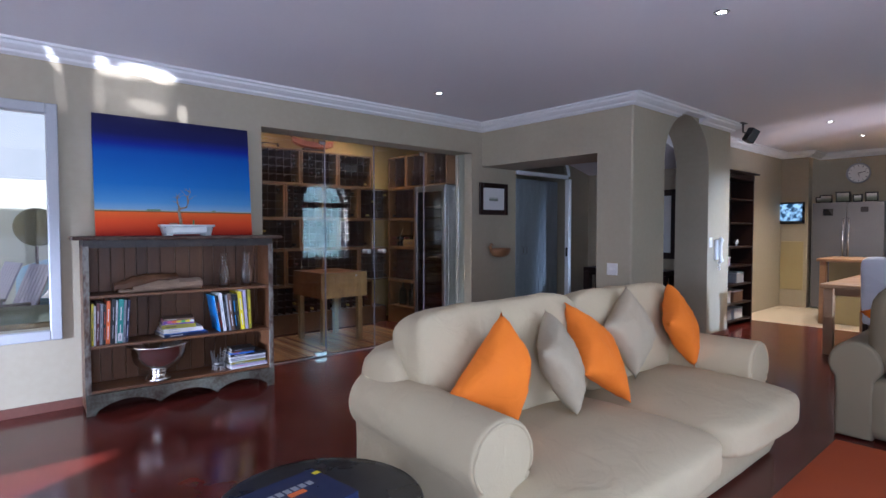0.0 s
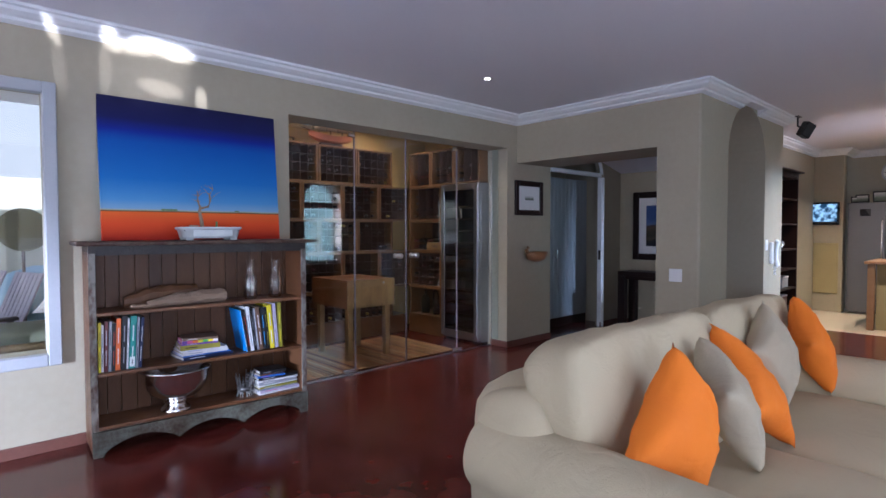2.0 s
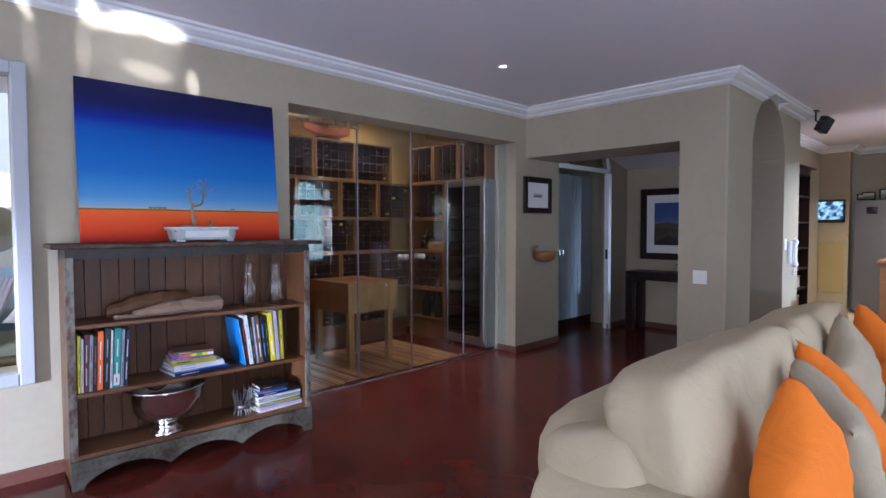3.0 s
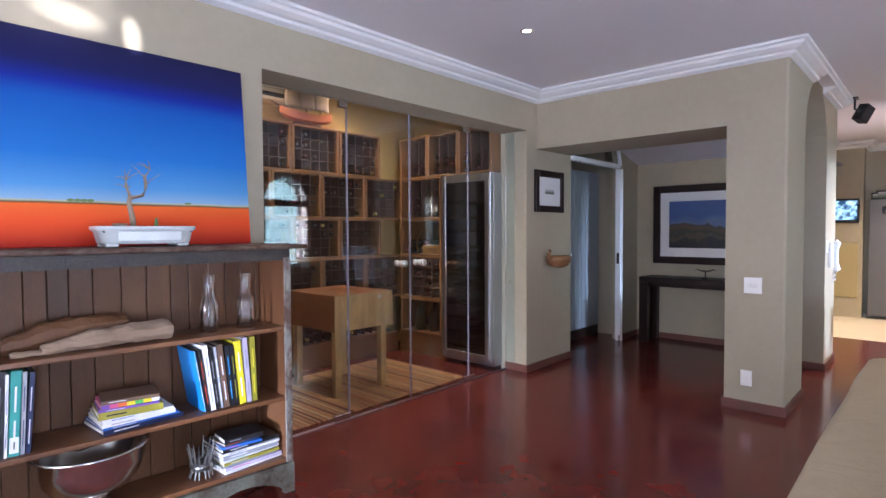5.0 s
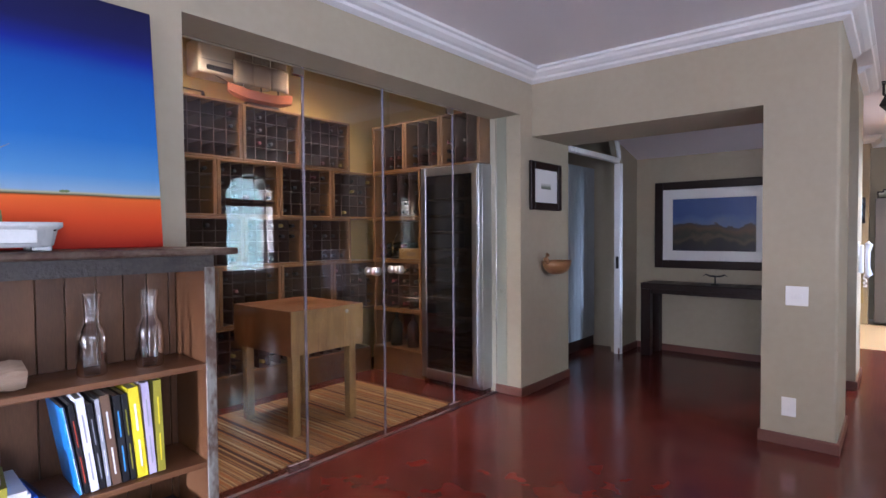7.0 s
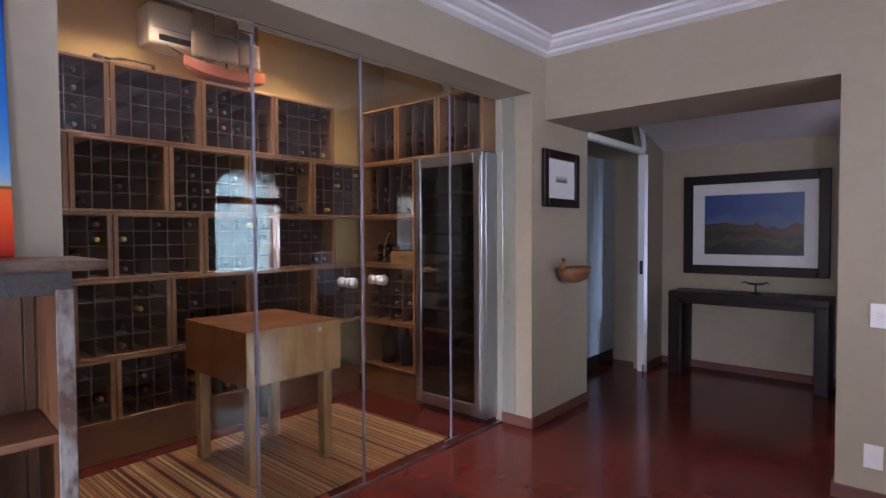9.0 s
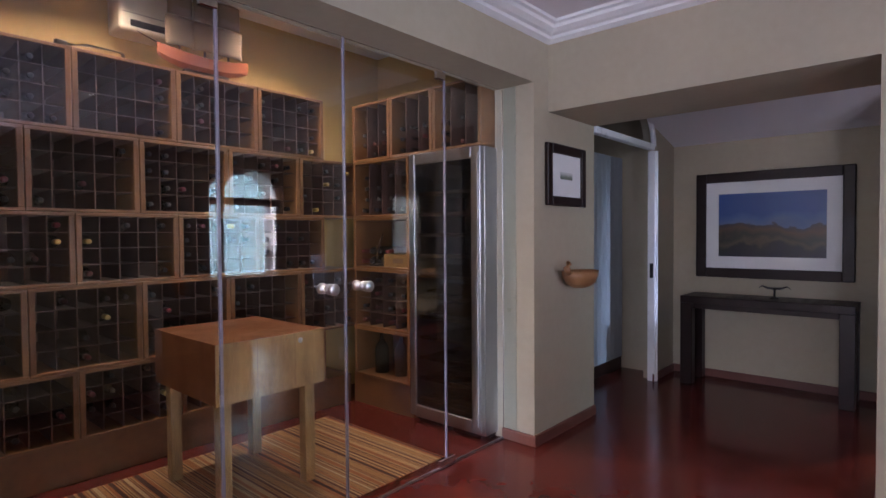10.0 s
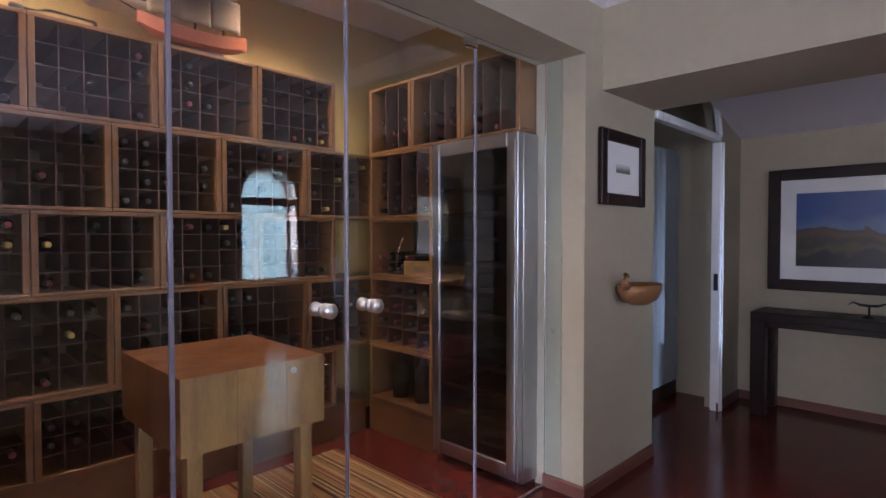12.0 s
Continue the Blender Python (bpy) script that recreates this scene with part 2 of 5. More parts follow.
def arch_wall(name, y, thick, a0, a1, z1, ax0, ax1, spring, rise, z0, mat, label, seg=24, soft=0.0):
    """A wall along x with one round-headed opening."""
    bm = bmesh.new()
    c, r = (ax0 + ax1) / 2, (ax1 - ax0) / 2
    curve = [(c + r * math.cos(math.pi * (1 - i / seg)), spring + rise * math.sin(math.pi * i / seg)) for i in range(seg + 1)]
    prism_bm([(a0, 0), (ax0, 0), (ax0, spring), (ax0, z1), (a0, z1)], thick, bm)
    prism_bm([(ax1, 0), (a1, 0), (a1, z1), (ax1, z1), (ax1, spring)], thick, bm)
    for (xa, za), (xb, zb) in zip(curve, curve[1:]):
        prism_bm([(xa, za), (xb, zb), (xb, z1), (xa, z1)], thick, bm)
    if z0 > 0:
        prism_bm([(ax0, 0), (ax1, 0), (ax1, z0), (ax0, z0)], thick, bm)
    bmesh.ops.remove_doubles(bm, verts=bm.verts, dist=0.0005)
    if soft:
        es = [e for e in bm.edges if all(abs(v.co.x - a0) < 1e-4 for v in e.verts) and max(abs(v.co.y) for v in e.verts) < 1e-4 and abs(e.verts[0].co.z - e.verts[1].co.z) > 1]
        bmesh.ops.bevel(bm, geom=es, offset=soft, segments=4, affect="EDGES", profile=0.5)
    bmesh.ops.translate(bm, vec=(0, y, 0), verts=bm.verts)
    return structure(name, bm, mat, label, "wall")


GX0, GX1, GZ = 3.03, 5.695, 2.262       # glass opening
WIN = (0.30, 1.46, 0.575, 2.205)        # patio window
wall_with_holes("wall_north", "x", WY, WT, X0, 6.51, CEIL, [(GX0, GX1, 0, GZ), WIN], M_WALL, "taupe plastered wall with a glazed cellar front")
arch_wall("wall_hall_door", WY + 0.001, 0.11, 6.511, 8.2, CEIL, 6.513, 7.74, 2.10, 0.44, 0, M_WALL, "taupe plastered hall wall with an arched doorway")
wall_with_holes("wall_header", "y", HX, 0.64, AY + AT, WY, CEIL, [(AY + AT, WY, 0, 2.108)], M_WALL, "taupe plastered deep lintel over the hall opening")
arch_wall("wall_arch", AY, AT, HX, 8.19, CEIL, 6.51, 7.58, 2.06, 0.53, 0, M_WALL, "taupe plastered pillar wall with a round-headed arch", soft=0.022)
wall_with_holes("wall_hall_end", "y", 8.20, 0.12, AY + AT, 9.0, CEIL, [], M_WALL, "taupe plastered end wall of the hall")
wall_with_holes("wall_kitchen_north", "x", 5.02, 0.2, 8.32, 11.62, CEIL, [], M_WALL, "taupe plastered kitchen wall")
wall_with_holes("wall_kitchen_end", "y", 11.62, 0.2, 4.62, 5.02, CEIL, [], M_WALL, "taupe plastered kitchen pier")
wall_with_holes("wall_east", "y", X1, 0.3, Y0, 5.2, CEIL, [], M_WALL, "taupe plastered kitchen end wall")
wall_with_holes("wall_west", "y", X0 - 0.3, 0.3, Y0, WY + WT, CEIL, [(2.9, 6.3, 0.0, 2.3)], M_WALL, "taupe plastered wall with a wide glazed door")
arch_wall("wall_south_dining", Y0 - 0.3, 0.3, 5.5, 8.6, CEIL, 6.85, 7.81, 1.96, 0.48, 0.6, M_WALL, "taupe plastered wall with an arched window")
wall_with_holes("wall_south_living", "x", Y0 - 0.3, 0.3, X0, 5.5, CEIL, [(-0.6, 4.2, 0.0, 2.2)], M_WALL, "taupe plastered wall with wide glazed doors")
wall_with_holes("wall_south_kitchen", "x", Y0 - 0.3, 0.3, 8.6, X1, CEIL, [(10.82, 11.72, 0.90, 2.22)], M_WALL, "taupe plastered wall with a shuttered window")
wall_with_holes("wall_cellar_back", "x", 8.62, 0.2, 2.2, 6.6, 2.95, [], M_OCHRE, "ochre plastered cellar wall")
wall_with_holes("wall_cellar_left", "y", 2.4, 0.2, WY + WT, 8.62, 2.95, [], M_OCHRE, "ochre plastered cellar wall")
wall_with_holes("wall_cellar_right", "y", 6.22, 0.25, WY + WT, 8.62, 2.95, [], M_OCHRE, "ochre plastered cellar wall")

# ---------- more materials ----------
M_WINEGLASS = material("dark_bottle_glass", (0.010, 0.012, 0.008), 0.12, other=(0.02, 0.016, 0.01), scale=8, rough_var=0.04)
M_CAPS = material("bottle_capsule", (0.14, 0.012, 0.014), 0.35, other=(0.05, 0.02, 0.02), scale=4, mix=0.2, spread=0.6)
# crate backs and laths: the shade inside is put into the colour
M_SHADEW = material("shaded_rack_back", (0.030, 0.012, 0.008), 0.7, other=(0.045, 0.02, 0.012), scale=4, grain=40)
M_LATH = material("shaded_rack_lath", (0.044, 0.018, 0.011), 0.7, other=(0.085, 0.038, 0.022), scale=5, grain=50)
M_BLOCK = material("maple_block", (0.38, 0.24, 0.085), 0.42, other=(0.12, 0.055, 0.018), scale=3.0, grain=30, bump=0.12, stretch=(4, 4, 1.0), mix=0.5, rough_var=0.15)
M_CHEST = material("waxed_wood", (0.12, 0.046, 0.019), 0.36, other=(0.20, 0.09, 0.038), scale=2.5, grain=40, bump=0.2, stretch=(1, 4, 4))
M_CHESTP = material("back_plank_wood", (0.075, 0.032, 0.014), 0.42, other=(0.155, 0.074, 0.034), scale=2.5, grain=40, bump=0.06, stretch=(5, 5, 0.8), spread=0.25, spec=0.25)
M_VERDI = material("worn_green_paint", (0.125, 0.130, 0.10), 0.7, other=(0.045, 0.026, 0.015), scale=7, grain=45, bump=0.4, mix=0.25)
M_TOP = material("worn_case_top", (0.055, 0.020, 0.012), 0.5, other=(0.12, 0.085, 0.06), scale=9, grain=45, bump=0.4, mix=0.22, spec=0.25)
M_FLAKE = material("flaking_pale_paint", (0.24, 0.225, 0.19), 0.7, other=(0.08, 0.042, 0.026), scale=12, grain=60, bump=0.4, mix=0.16, stretch=(1, 1, 0.5))
M_MOULD = material("dark_flaking_moulding", (0.022, 0.014, 0.011), 0.5, other=(0.038, 0.029, 0.022), scale=16, grain=70, bump=0.4, mix=0.14)
# warm lamplight on the white casing is put into this colour
M_IVORY = material("warm_ivory_plastic", (0.56, 0.49, 0.36), 0.4, other=(0.62, 0.55, 0.41), scale=3)
M_SATIN = material("satin_nickel", (0.82, 0.82, 0.83), 0.32, 1.0, rough_var=0.03)
M_WHITE = material("white_enamel", (0.80, 0.80, 0.80), 0.3, rough_var=0.05)
M_PLASTIC = material("white_plastic", (0.78, 0.77, 0.75), 0.35, rough_var=0.05)
M_CELADON = material("celadon_glaze", (0.47, 0.50, 0.49), 0.22, other=(0.58, 0.60, 0.58), scale=8, grain=60, mix=0.4)
M_BARK = material("pale_bark", (0.36, 0.26, 0.18), 0.8, other=(0.25, 0.17, 0.11), scale=30, grain=120, bump=0.4)
M_SOIL = material("soil", (0.03, 0.022, 0.015), 0.95, grain=150, bump=0.8)
M_SUCC = material("succulent_green", (0.10, 0.17, 0.05), 0.5, other=(0.16, 0.22, 0.07), scale=30)
M_DRIFT = material("driftwood", (0.44, 0.32, 0.22), 0.85, other=(0.27, 0.17, 0.11), scale=6, grain=70, bump=0.6, stretch=(1, 8, 8))
M_IRON = material("blackened_metal", (0.16, 0.155, 0.15), 0.35, 0.9, other=(0.30, 0.29, 0.28), scale=20)
M_SILVER = material("polished_silver", (0.90, 0.88, 0.86), 0.17, 1.0, rough_var=0.04)
M_PAPER = material("paper_edge", (0.70, 0.67, 0.60), 0.8, other=(0.60, 0.57, 0.50), scale=40, grain=200)
M_SEAL = material("glass_edge_seal", (0.20, 0.18, 0.215), 0.25, rough_var=0.05)
M_GOURD = material("gourd_skin", (0.30, 0.15, 0.06), 0.4, other=(0.22, 0.10, 0.04), scale=8)
M_TG = material("blue_grey_boards", (0.32, 0.355, 0.38), 0.5, other=(0.36, 0.395, 0.42), scale=3)
M_FRIDGE = material("graphite_steel", (0.13, 0.13, 0.14), 0.4, 0.4, other=(0.16, 0.16, 0.17), scale=2)
M_KHAKI = material("khaki_cover", (0.20, 0.165, 0.10), 0.9, other=(0.25, 0.205, 0.125), scale=3, grain=250, bump=0.25)
M_RUGO = material("orange_rug", (0.36, 0.055, 0.008), 0.95, other=(0.45, 0.08, 0.012), scale=6, grain=220, bump=0.6)
M_TABLEW = material("oiled_table_wood", (0.34, 0.19, 0.09), 0.4, other=(0.26, 0.135, 0.06), scale=3, grain=40, stretch=(5, 1, 5))
M_SLIP = material("white_slipcover", (0.76, 0.79, 0.86), 0.3, other=(0.82, 0.84, 0.90), scale=4, grain=200, bump=0.2)
M_PANELY = material("ochre_panel", (0.36, 0.29, 0.13), 0.6, other=(0.40, 0.33, 0.16), scale=3)
M_STONEPAT = material("terrace_stone", (0.55, 0.52, 0.46), 0.7, other=(0.62, 0.59, 0.53), scale=2)
M_PATWALL = material("terrace_white_wall", (0.52, 0.54, 0.48), 0.7, other=(0.44, 0.47, 0.40), scale=1.5)
M_DECK = material("weathered_teak", (0.075, 0.06, 0.065), 0.7, other=(0.11, 0.09, 0.09), scale=4, stretch=(1, 1, 5))
M_BLUEC = material("blue_cover", (0.20, 0.36, 0.50), 0.85, other=(0.27, 0.44, 0.58), scale=4)
M_WICK = material("wicker", (0.20, 0.14, 0.06), 0.7, other=(0.13, 0.085, 0.035), scale=20, grain=80, bump=0.6)
M_OLIVE = material("olive_canvas", (0.12, 0.125, 0.075), 0.9, other=(0.16, 0.165, 0.105), scale=3)
M_LAMP = glow("lamp_glow", (1.0, 0.93, 0.80), 7)
# white window trim greyed, its shade put into the colour
M_TRIMSHADE = material("shaded_white_trim", (0.37, 0.38, 0.40), 0.5, other=(0.42, 0.43, 0.45), scale=3)
M_SLING = material("violet_grey_sling", (0.26, 0.25, 0.33), 0.8, other=(0.32, 0.31, 0.39), scale=5, grain=120)
M_STRIP = material("green_glass_edge", (0.25, 0.255, 0.19), 0.35, other=(0.29, 0.295, 0.22), scale=3)


def plain(name, c, rough=0.5):
    return material(name, c, rough, other=tuple(min(1, v * 1.25 + 0.005) for v in c), scale=12, grain=80)


COVERS = {k: plain("cover_" + k, v, 0.35) for k, v in dict(
    yellow=(0.75, 0.62, 0.02), black=(0.012, 0.012, 0.014), red=(0.55, 0.06, 0.03), white=(0.72, 0.72, 0.74), teal=(0.03, 0.28, 0.24),
    grey=(0.30, 0.31, 0.34), navy=(0.012, 0.02, 0.065), blue=(0.03, 0.13, 0.45), olive=(0.30, 0.27, 0.03), pink=(0.65, 0.10, 0.25),
    sky=(0.06, 0.35, 0.75), maroon=(0.12, 0.02, 0.02), orange=(0.75, 0.16, 0.03), green=(0.10, 0.45, 0.10), violet=(0.16, 0.07, 0.35),
    lilac=(0.48, 0.42, 0.55), brown=(0.14, 0.08, 0.05)).items()}


def gradient_material(name, stops, rough=0.45, axis=2, wobble=0.02, scale=2.0, spec=0.5):
    """Bands of paint along an object axis, brushed unevenly."""
    m = bpy.data.materials.new(name)
    m.use_nodes = True
    n, l = m.node_tree.nodes, m.node_tree.links
    b = n["Principled BSDF"]
    b.inputs["Roughness"].default_value = rough
    b.inputs["Specular IOR Level"].default_value = spec
    tc, sep, noi, mad, ramp = (n.new("ShaderNode" + k) for k in ("TexCoord", "SeparateXYZ", "TexNoise", "Math", "ValToRGB"))
    l.new(tc.outputs["Generated"], sep.inputs[0])
    l.new(tc.outputs["Object"], noi.inputs[0])
    noi.inputs["Scale"].default_value, noi.inputs["Detail"].default_value = scale, 5
    mad.operation = "MULTIPLY_ADD"
    mad.inputs[1].default_value = wobble
    l.new(noi.outputs[0], mad.inputs[0])
    l.new(sep.outputs[axis], mad.inputs[2])
    l.new(mad.outputs[0], ramp.inputs[0])
    e = ramp.color_ramp.elements
    e[0].position, e[0].color = stops[0][0], (*stops[0][1], 1)
    e[1].position, e[1].color = stops[-1][0], (*stops[-1][1], 1)
    for p, c in stops[1:-1]:
        k = e.new(p)
        k.color = (*c, 1)
    l.new(ramp.outputs[0], b.inputs["Base Color"])
    return m


M_PAINT = gradient_material("desert_painting", [
    (0.0, (0.40, 0.016, 0.007)), (0.12, (0.72, 0.075, 0.012)), (0.204, (0.78, 0.13, 0.02)), (0.211, (0.06, 0.055, 0.02)), (0.219, (0.45, 0.42, 0.25)),
    (0.227, (0.24, 0.38, 0.54)), (0.29, (0.09, 0.28, 0.56)), (0.44, (0.020, 0.15, 0.46)), (0.70, (0.008, 0.085, 0.37)), (0.78, (0.006, 0.018, 0.24)), (0.86, (0.008, 0.010, 0.085)), (1.0, (0.010, 0.010, 0.05))],
    0.6, 2, 0.012, 3, 0.2)
M_PHOTO = gradient_material("mountain_photo", [
    (0.0, (0.006, 0.008, 0.018)), (0.30, (0.012, 0.014, 0.026)), (0.44, (0.02, 0.02, 0.02)), (0.50, (0.075, 0.06, 0.035)), (0.57, (0.03, 0.03, 0.02)), (0.70, (0.085, 0.055, 0.03)), (0.80, (0.045, 0.04, 0.045)),
    (0.82, (0.09, 0.14, 0.26)), (0.92, (0.055, 0.11, 0.27)), (1.0, (0.035, 0.08, 0.24))], 0.3, 2, 0.6, 4.0)
M_SKETCH = gradient_material("small_sketch", [(0.0, (0.10, 0.12, 0.08)), (0.5, (0.16, 0.19, 0.14)), (0.75, (0.35, 0.37, 0.33)), (1.0, (0.55, 0.55, 0.52))], 0.6, 2, 0.3, 25)
M_MAT = material("mat_board", (0.70, 0.70, 0.68), 0.8, other=(0.74, 0.74, 0.72), scale=2)
M_SKYCOVER = gradient_material("sky_cover", [(0.0, (0.02, 0.03, 0.06)), (0.4, (0.02, 0.04, 0.08)), (0.46, (0.35, 0.55, 0.80)), (0.75, (0.03, 0.35, 0.80)), (1.0, (0.02, 0.22, 0.60))], 0.3, 2, 0.08, 9)


def striped_material(name):
    m = bpy.data.materials.new(name)
    m.use_nodes = True
    n, l = m.node_tree.nodes, m.node_tree.links
    b = n["Principled BSDF"]
    b.inputs["Roughness"].default_value = 0.95
    tc, mp, noi, ramp, fine, bp = (n.new("ShaderNode" + k) for k in ("TexCoord", "Mapping", "TexNoise", "ValToRGB", "TexNoise", "Bump"))
    mp.inputs["Scale"].default_value = (1.0, 0.0, 0.0)
    l.new(tc.outputs["Object"], mp.inputs[0])
    l.new(mp.outputs[0], noi.inputs[0])
    noi.inputs["Scale"].default_value, noi.inputs["Detail"].default_value = 15, 3
    l.new(noi.outputs[0], ramp.inputs[0])
    ramp.color_ramp.interpolation = "CONSTANT"
    e = ramp.color_ramp.elements
    e[0].position, e[0].color = 0.0, (0.045, 0.014, 0.007, 1)
    e[1].position, e[1].color = 0.40, (0.26, 0.10, 0.028, 1)
    for p, c in ((0.46, (0.36, 0.23, 0.10, 1)), (0.50, (0.10, 0.035, 0.015, 1)), (0.53, (0.30, 0.16, 0.055, 1)), (0.58, (0.13, 0.05, 0.02, 1)), (0.61, (0.40, 0.29, 0.15, 1))):
        e.new(p).color = c
    l.new(ramp.outputs[0], b.inputs["Base Color"])
    l.new(tc.outputs["Object"], fine.inputs[0])
    fine.inputs["Scale"].default_value = 160
    bp.inputs["Strength"].default_value, bp.inputs["Distance"].default_value = 0.5, 0.01
    l.new(fine.outputs[0], bp.inputs["Height"])
    l.new(bp.outputs[0], b.inputs["Normal"])
    return m


M_STRIPE = striped_material("striped_kilim")

# ---------- trims ----------
CORNICE = [(0.0, 0.0), (0.125, 0.0), (0.125, -0.018), (0.106, -0.025), (0.098, -0.043), (0.068, -0.061), (0.044, -0.068), (0.038, -0.084), (0.016, -0.094), (0.0, -0.100)]


def run_bm(profile, path, z, left=True):
    """Sweeps a (depth, height) profile along a plan path, mitred at the corners. Depth points to the left of the way (or right)."""
    bm = bmesh.new()
    pts = [Vector((*p, 0)) for p in path]
    rings = []
    for i, p in enumerate(pts):
        a = (p - pts[i - 1]).normalized() if i else None
        b = (pts[i + 1] - p).normalized() if i < len(pts) - 1 else None
        s = 1 if left else -1
        na = Vector((-a.y, a.x, 0)) * s if a else None
        nb = Vector((-b.y, b.x, 0)) * s if b else None
        if na and nb:
            n = (na + nb) / (1 + na.dot(nb))
        else:
            n = na or nb
        rings.append([bm.verts.new(p + n * d + Vector((0, 0, z + h))) for d, h in profile])
    for a, b in zip(rings, rings[1:]):
        for i in range(len(profile)):
            j = (i + 1) % len(profile)
            bm.faces.new((a[i], a[j], b[j], b[i]))
    bm.faces.new(rings[0])
    bm.faces.new(rings[-1][::-1])
    bmesh.ops.recalc_face_normals(bm, faces=bm.faces)
    return bm


CZ = CEIL - 0.001
structure("cornice_arch", run_bm([(0.0, 0.0), (0.125, 0.0), (0.125, -0.020), (0.106, -0.028), (0.099, -0.043), (0.0, -0.043)], [(6.802, AY - 0.001), (7.298, AY - 0.001)], CZ, left=False), M_TRIM, "upper moulding of the cornice passing over the arch", "cornice")
structure("cornice", run_bm(CORNICE, [(X0 + 0.001, Y0 + 0.001), (X0 + 0.001, WY - 0.001), (HX - 0.001, WY - 0.001), (HX - 0.001, AY - 0.001), (6.80, AY - 0.001)], CZ, left=False), M_TRIM, "white moulded plaster cornice along the ceiling", "cornice")
structure("cornice_pillar", run_bm(CORNICE, [(7.30, AY - 0.001), (8.191, AY - 0.001), (8.191, 5.019), (11.62, 5.019), (11.62, 4.61), (12.199, 4.61), (12.199, Y0)], CZ, left=False), M_TRIM, "white moulded plaster cornice along the ceiling", "cornice")
BASE = [(0.0, 0.001), (0.014, 0.001), (0.014, 0.062), (0.010, 0.070), (0.0, 0.070)]
for k, (name, pth) in enumerate([
        ("baseboard", [(X0 + 0.001, WY - 0.001), (GX0, WY - 0.001)]),
        ("baseboard_pier", [(GX1 - 0.001, GY + 0.012), (GX1 - 0.001, WY - 0.001), (6.511, WY - 0.001)]),
        ("baseboard_pillar", [(6.508, AY + AT + 0.001), (HX - 0.001, AY + AT + 0.001), (HX - 0.001, AY - 0.001), (6.512, AY - 0.001)]),
        ("baseboard_arch", [(7.579, AY + AT), (7.579, AY - 0.001), (8.191, AY - 0.001), (8.191, 4.66)]),
        ("baseboard_hall", [(7.66, WY - 0.001), (8.199, WY - 0.001), (8.199, AY + AT)])]):
    structure(name, run_bm(BASE, pth, 0, left=False), M_BASE, "low reddish-brown skirting at the foot of the wall", "baseboard")

# hall's sloping ceiling, cellar closing pieces
bm = bmesh.new()
prism_bm([(6.512, 2.56), (8.2, 2.15), (8.2, 2.30), (6.512, 2.71)], WY - AY - AT, bm)
bmesh.ops.translate(bm, vec=(0, AY + AT, 0), verts=bm.verts)
structure("ceiling_hall", bm, M_CEIL, "sloping white ceiling of the hall", "ceiling")
structure("wall_cellar_head", box_bm(2.4, 6.46, WY + WT + 0.002, WY + WT + 0.06, 2.30, 2.95), M_OCHRE, "ochre plaster above the glazed front", "wall")
structure("wall_lobby", box_bm(6.47, 8.2, 7.42, 7.5, 0, 2.63), M_WALL, "taupe wall behind the hall door", "wall")
structure("ceiling_lobby", box_bm(6.47, 8.2, WY + 0.112, 7.5, 2.632, 2.75), M_CEIL, "white lobby ceiling", "ceiling")
structure("wall_lobby_side", box_bm(8.0, 8.2, WY + 0.113, 7.42, 0, 2.63), M_WALL, "taupe lobby side wall", "wall")

# ---------- downlights ----------
def downlight(x, y, z, watts):
    t = thing("downlight", pose(x, y, z), "small recessed round ceiling spotlight, lit", "downlight", "recessed ceiling spots")
    part("rim", lathe_bm([(0.026, -0.001), (0.042, -0.001), (0.045, -0.004), (0.040, -0.007), (0.027, -0.006), (0.026, -0.001)], 24), M_CHROME, t, "thin metal rim")
    part("bulb", lathe_bm([(0, -0.005), (0.018, -0.0045), (0.0255, -0.002), (0.0, -0.0015)], 20), M_LAMP, t, "glowing lamp")
    l = bpy.data.lights.new("downlight_lamp", "SPOT")
    l.energy, l.spot_size, l.spot_blend, l.color, l.shadow_soft_size = watts, radians(130), 0.7, (1.0, 0.82, 0.55), 0.03
    ob = new("downlight_lamp", l)
    ob.matrix_world = pose(x, y, z - 0.02)


for x, y in ((4.43, 3.16), (4.43, 5.755), (8.9, 3.68), (10.4, 3.66)):
    downlight(x, y, CEIL - 0.0005, 2.5 if x < 6 else 55)
downlight(4.98, 8.02, 2.9495, 19)
downlight(3.80, 8.04, 2.9495, 19)

# ---------- windows and glazing ----------
def frame_bm(x0, x1, z0, z1, w, y0, y1, bm=None):
    bm = bm or bmesh.new()
    box_bm(x0, x0 + w, y0, y1, z0, z1, 0.006, 1, bm)
    box_bm(x1 - w, x1, y0, y1, z0, z1, 0.006, 1, bm)
    box_bm(x0 + w, x1 - w, y0, y1, z1 - w, z1, 0.006, 1, bm)
    box_bm(x0 + w, x1 - w, y0, y1, z0, z0 + w, 0.006, 1, bm)
    return bm


def pane(name, x0, x1, y, z0, z1, parent, thick=0.006, rot=None):
    ob = part(name, box_bm(x0, x1, y, y + thick, z0, z1), M_GLASS, parent)
    ob.visible_shadow = False
    return ob


w1 = thing("window_1", pose(0, 0, 0), "white-framed window to the sunny terrace", "window", kind="structure")
part("window_frame", frame_bm(0.24, 1.505, 0.525, 2.225, 0.07, WY - 0.035, WY + 0.03), M_TRIMSHADE, w1, "white painted frame with rounded corners")
pane("pane", 0.30, 1.445, WY + 0.01, 0.6, 2.175, w1)

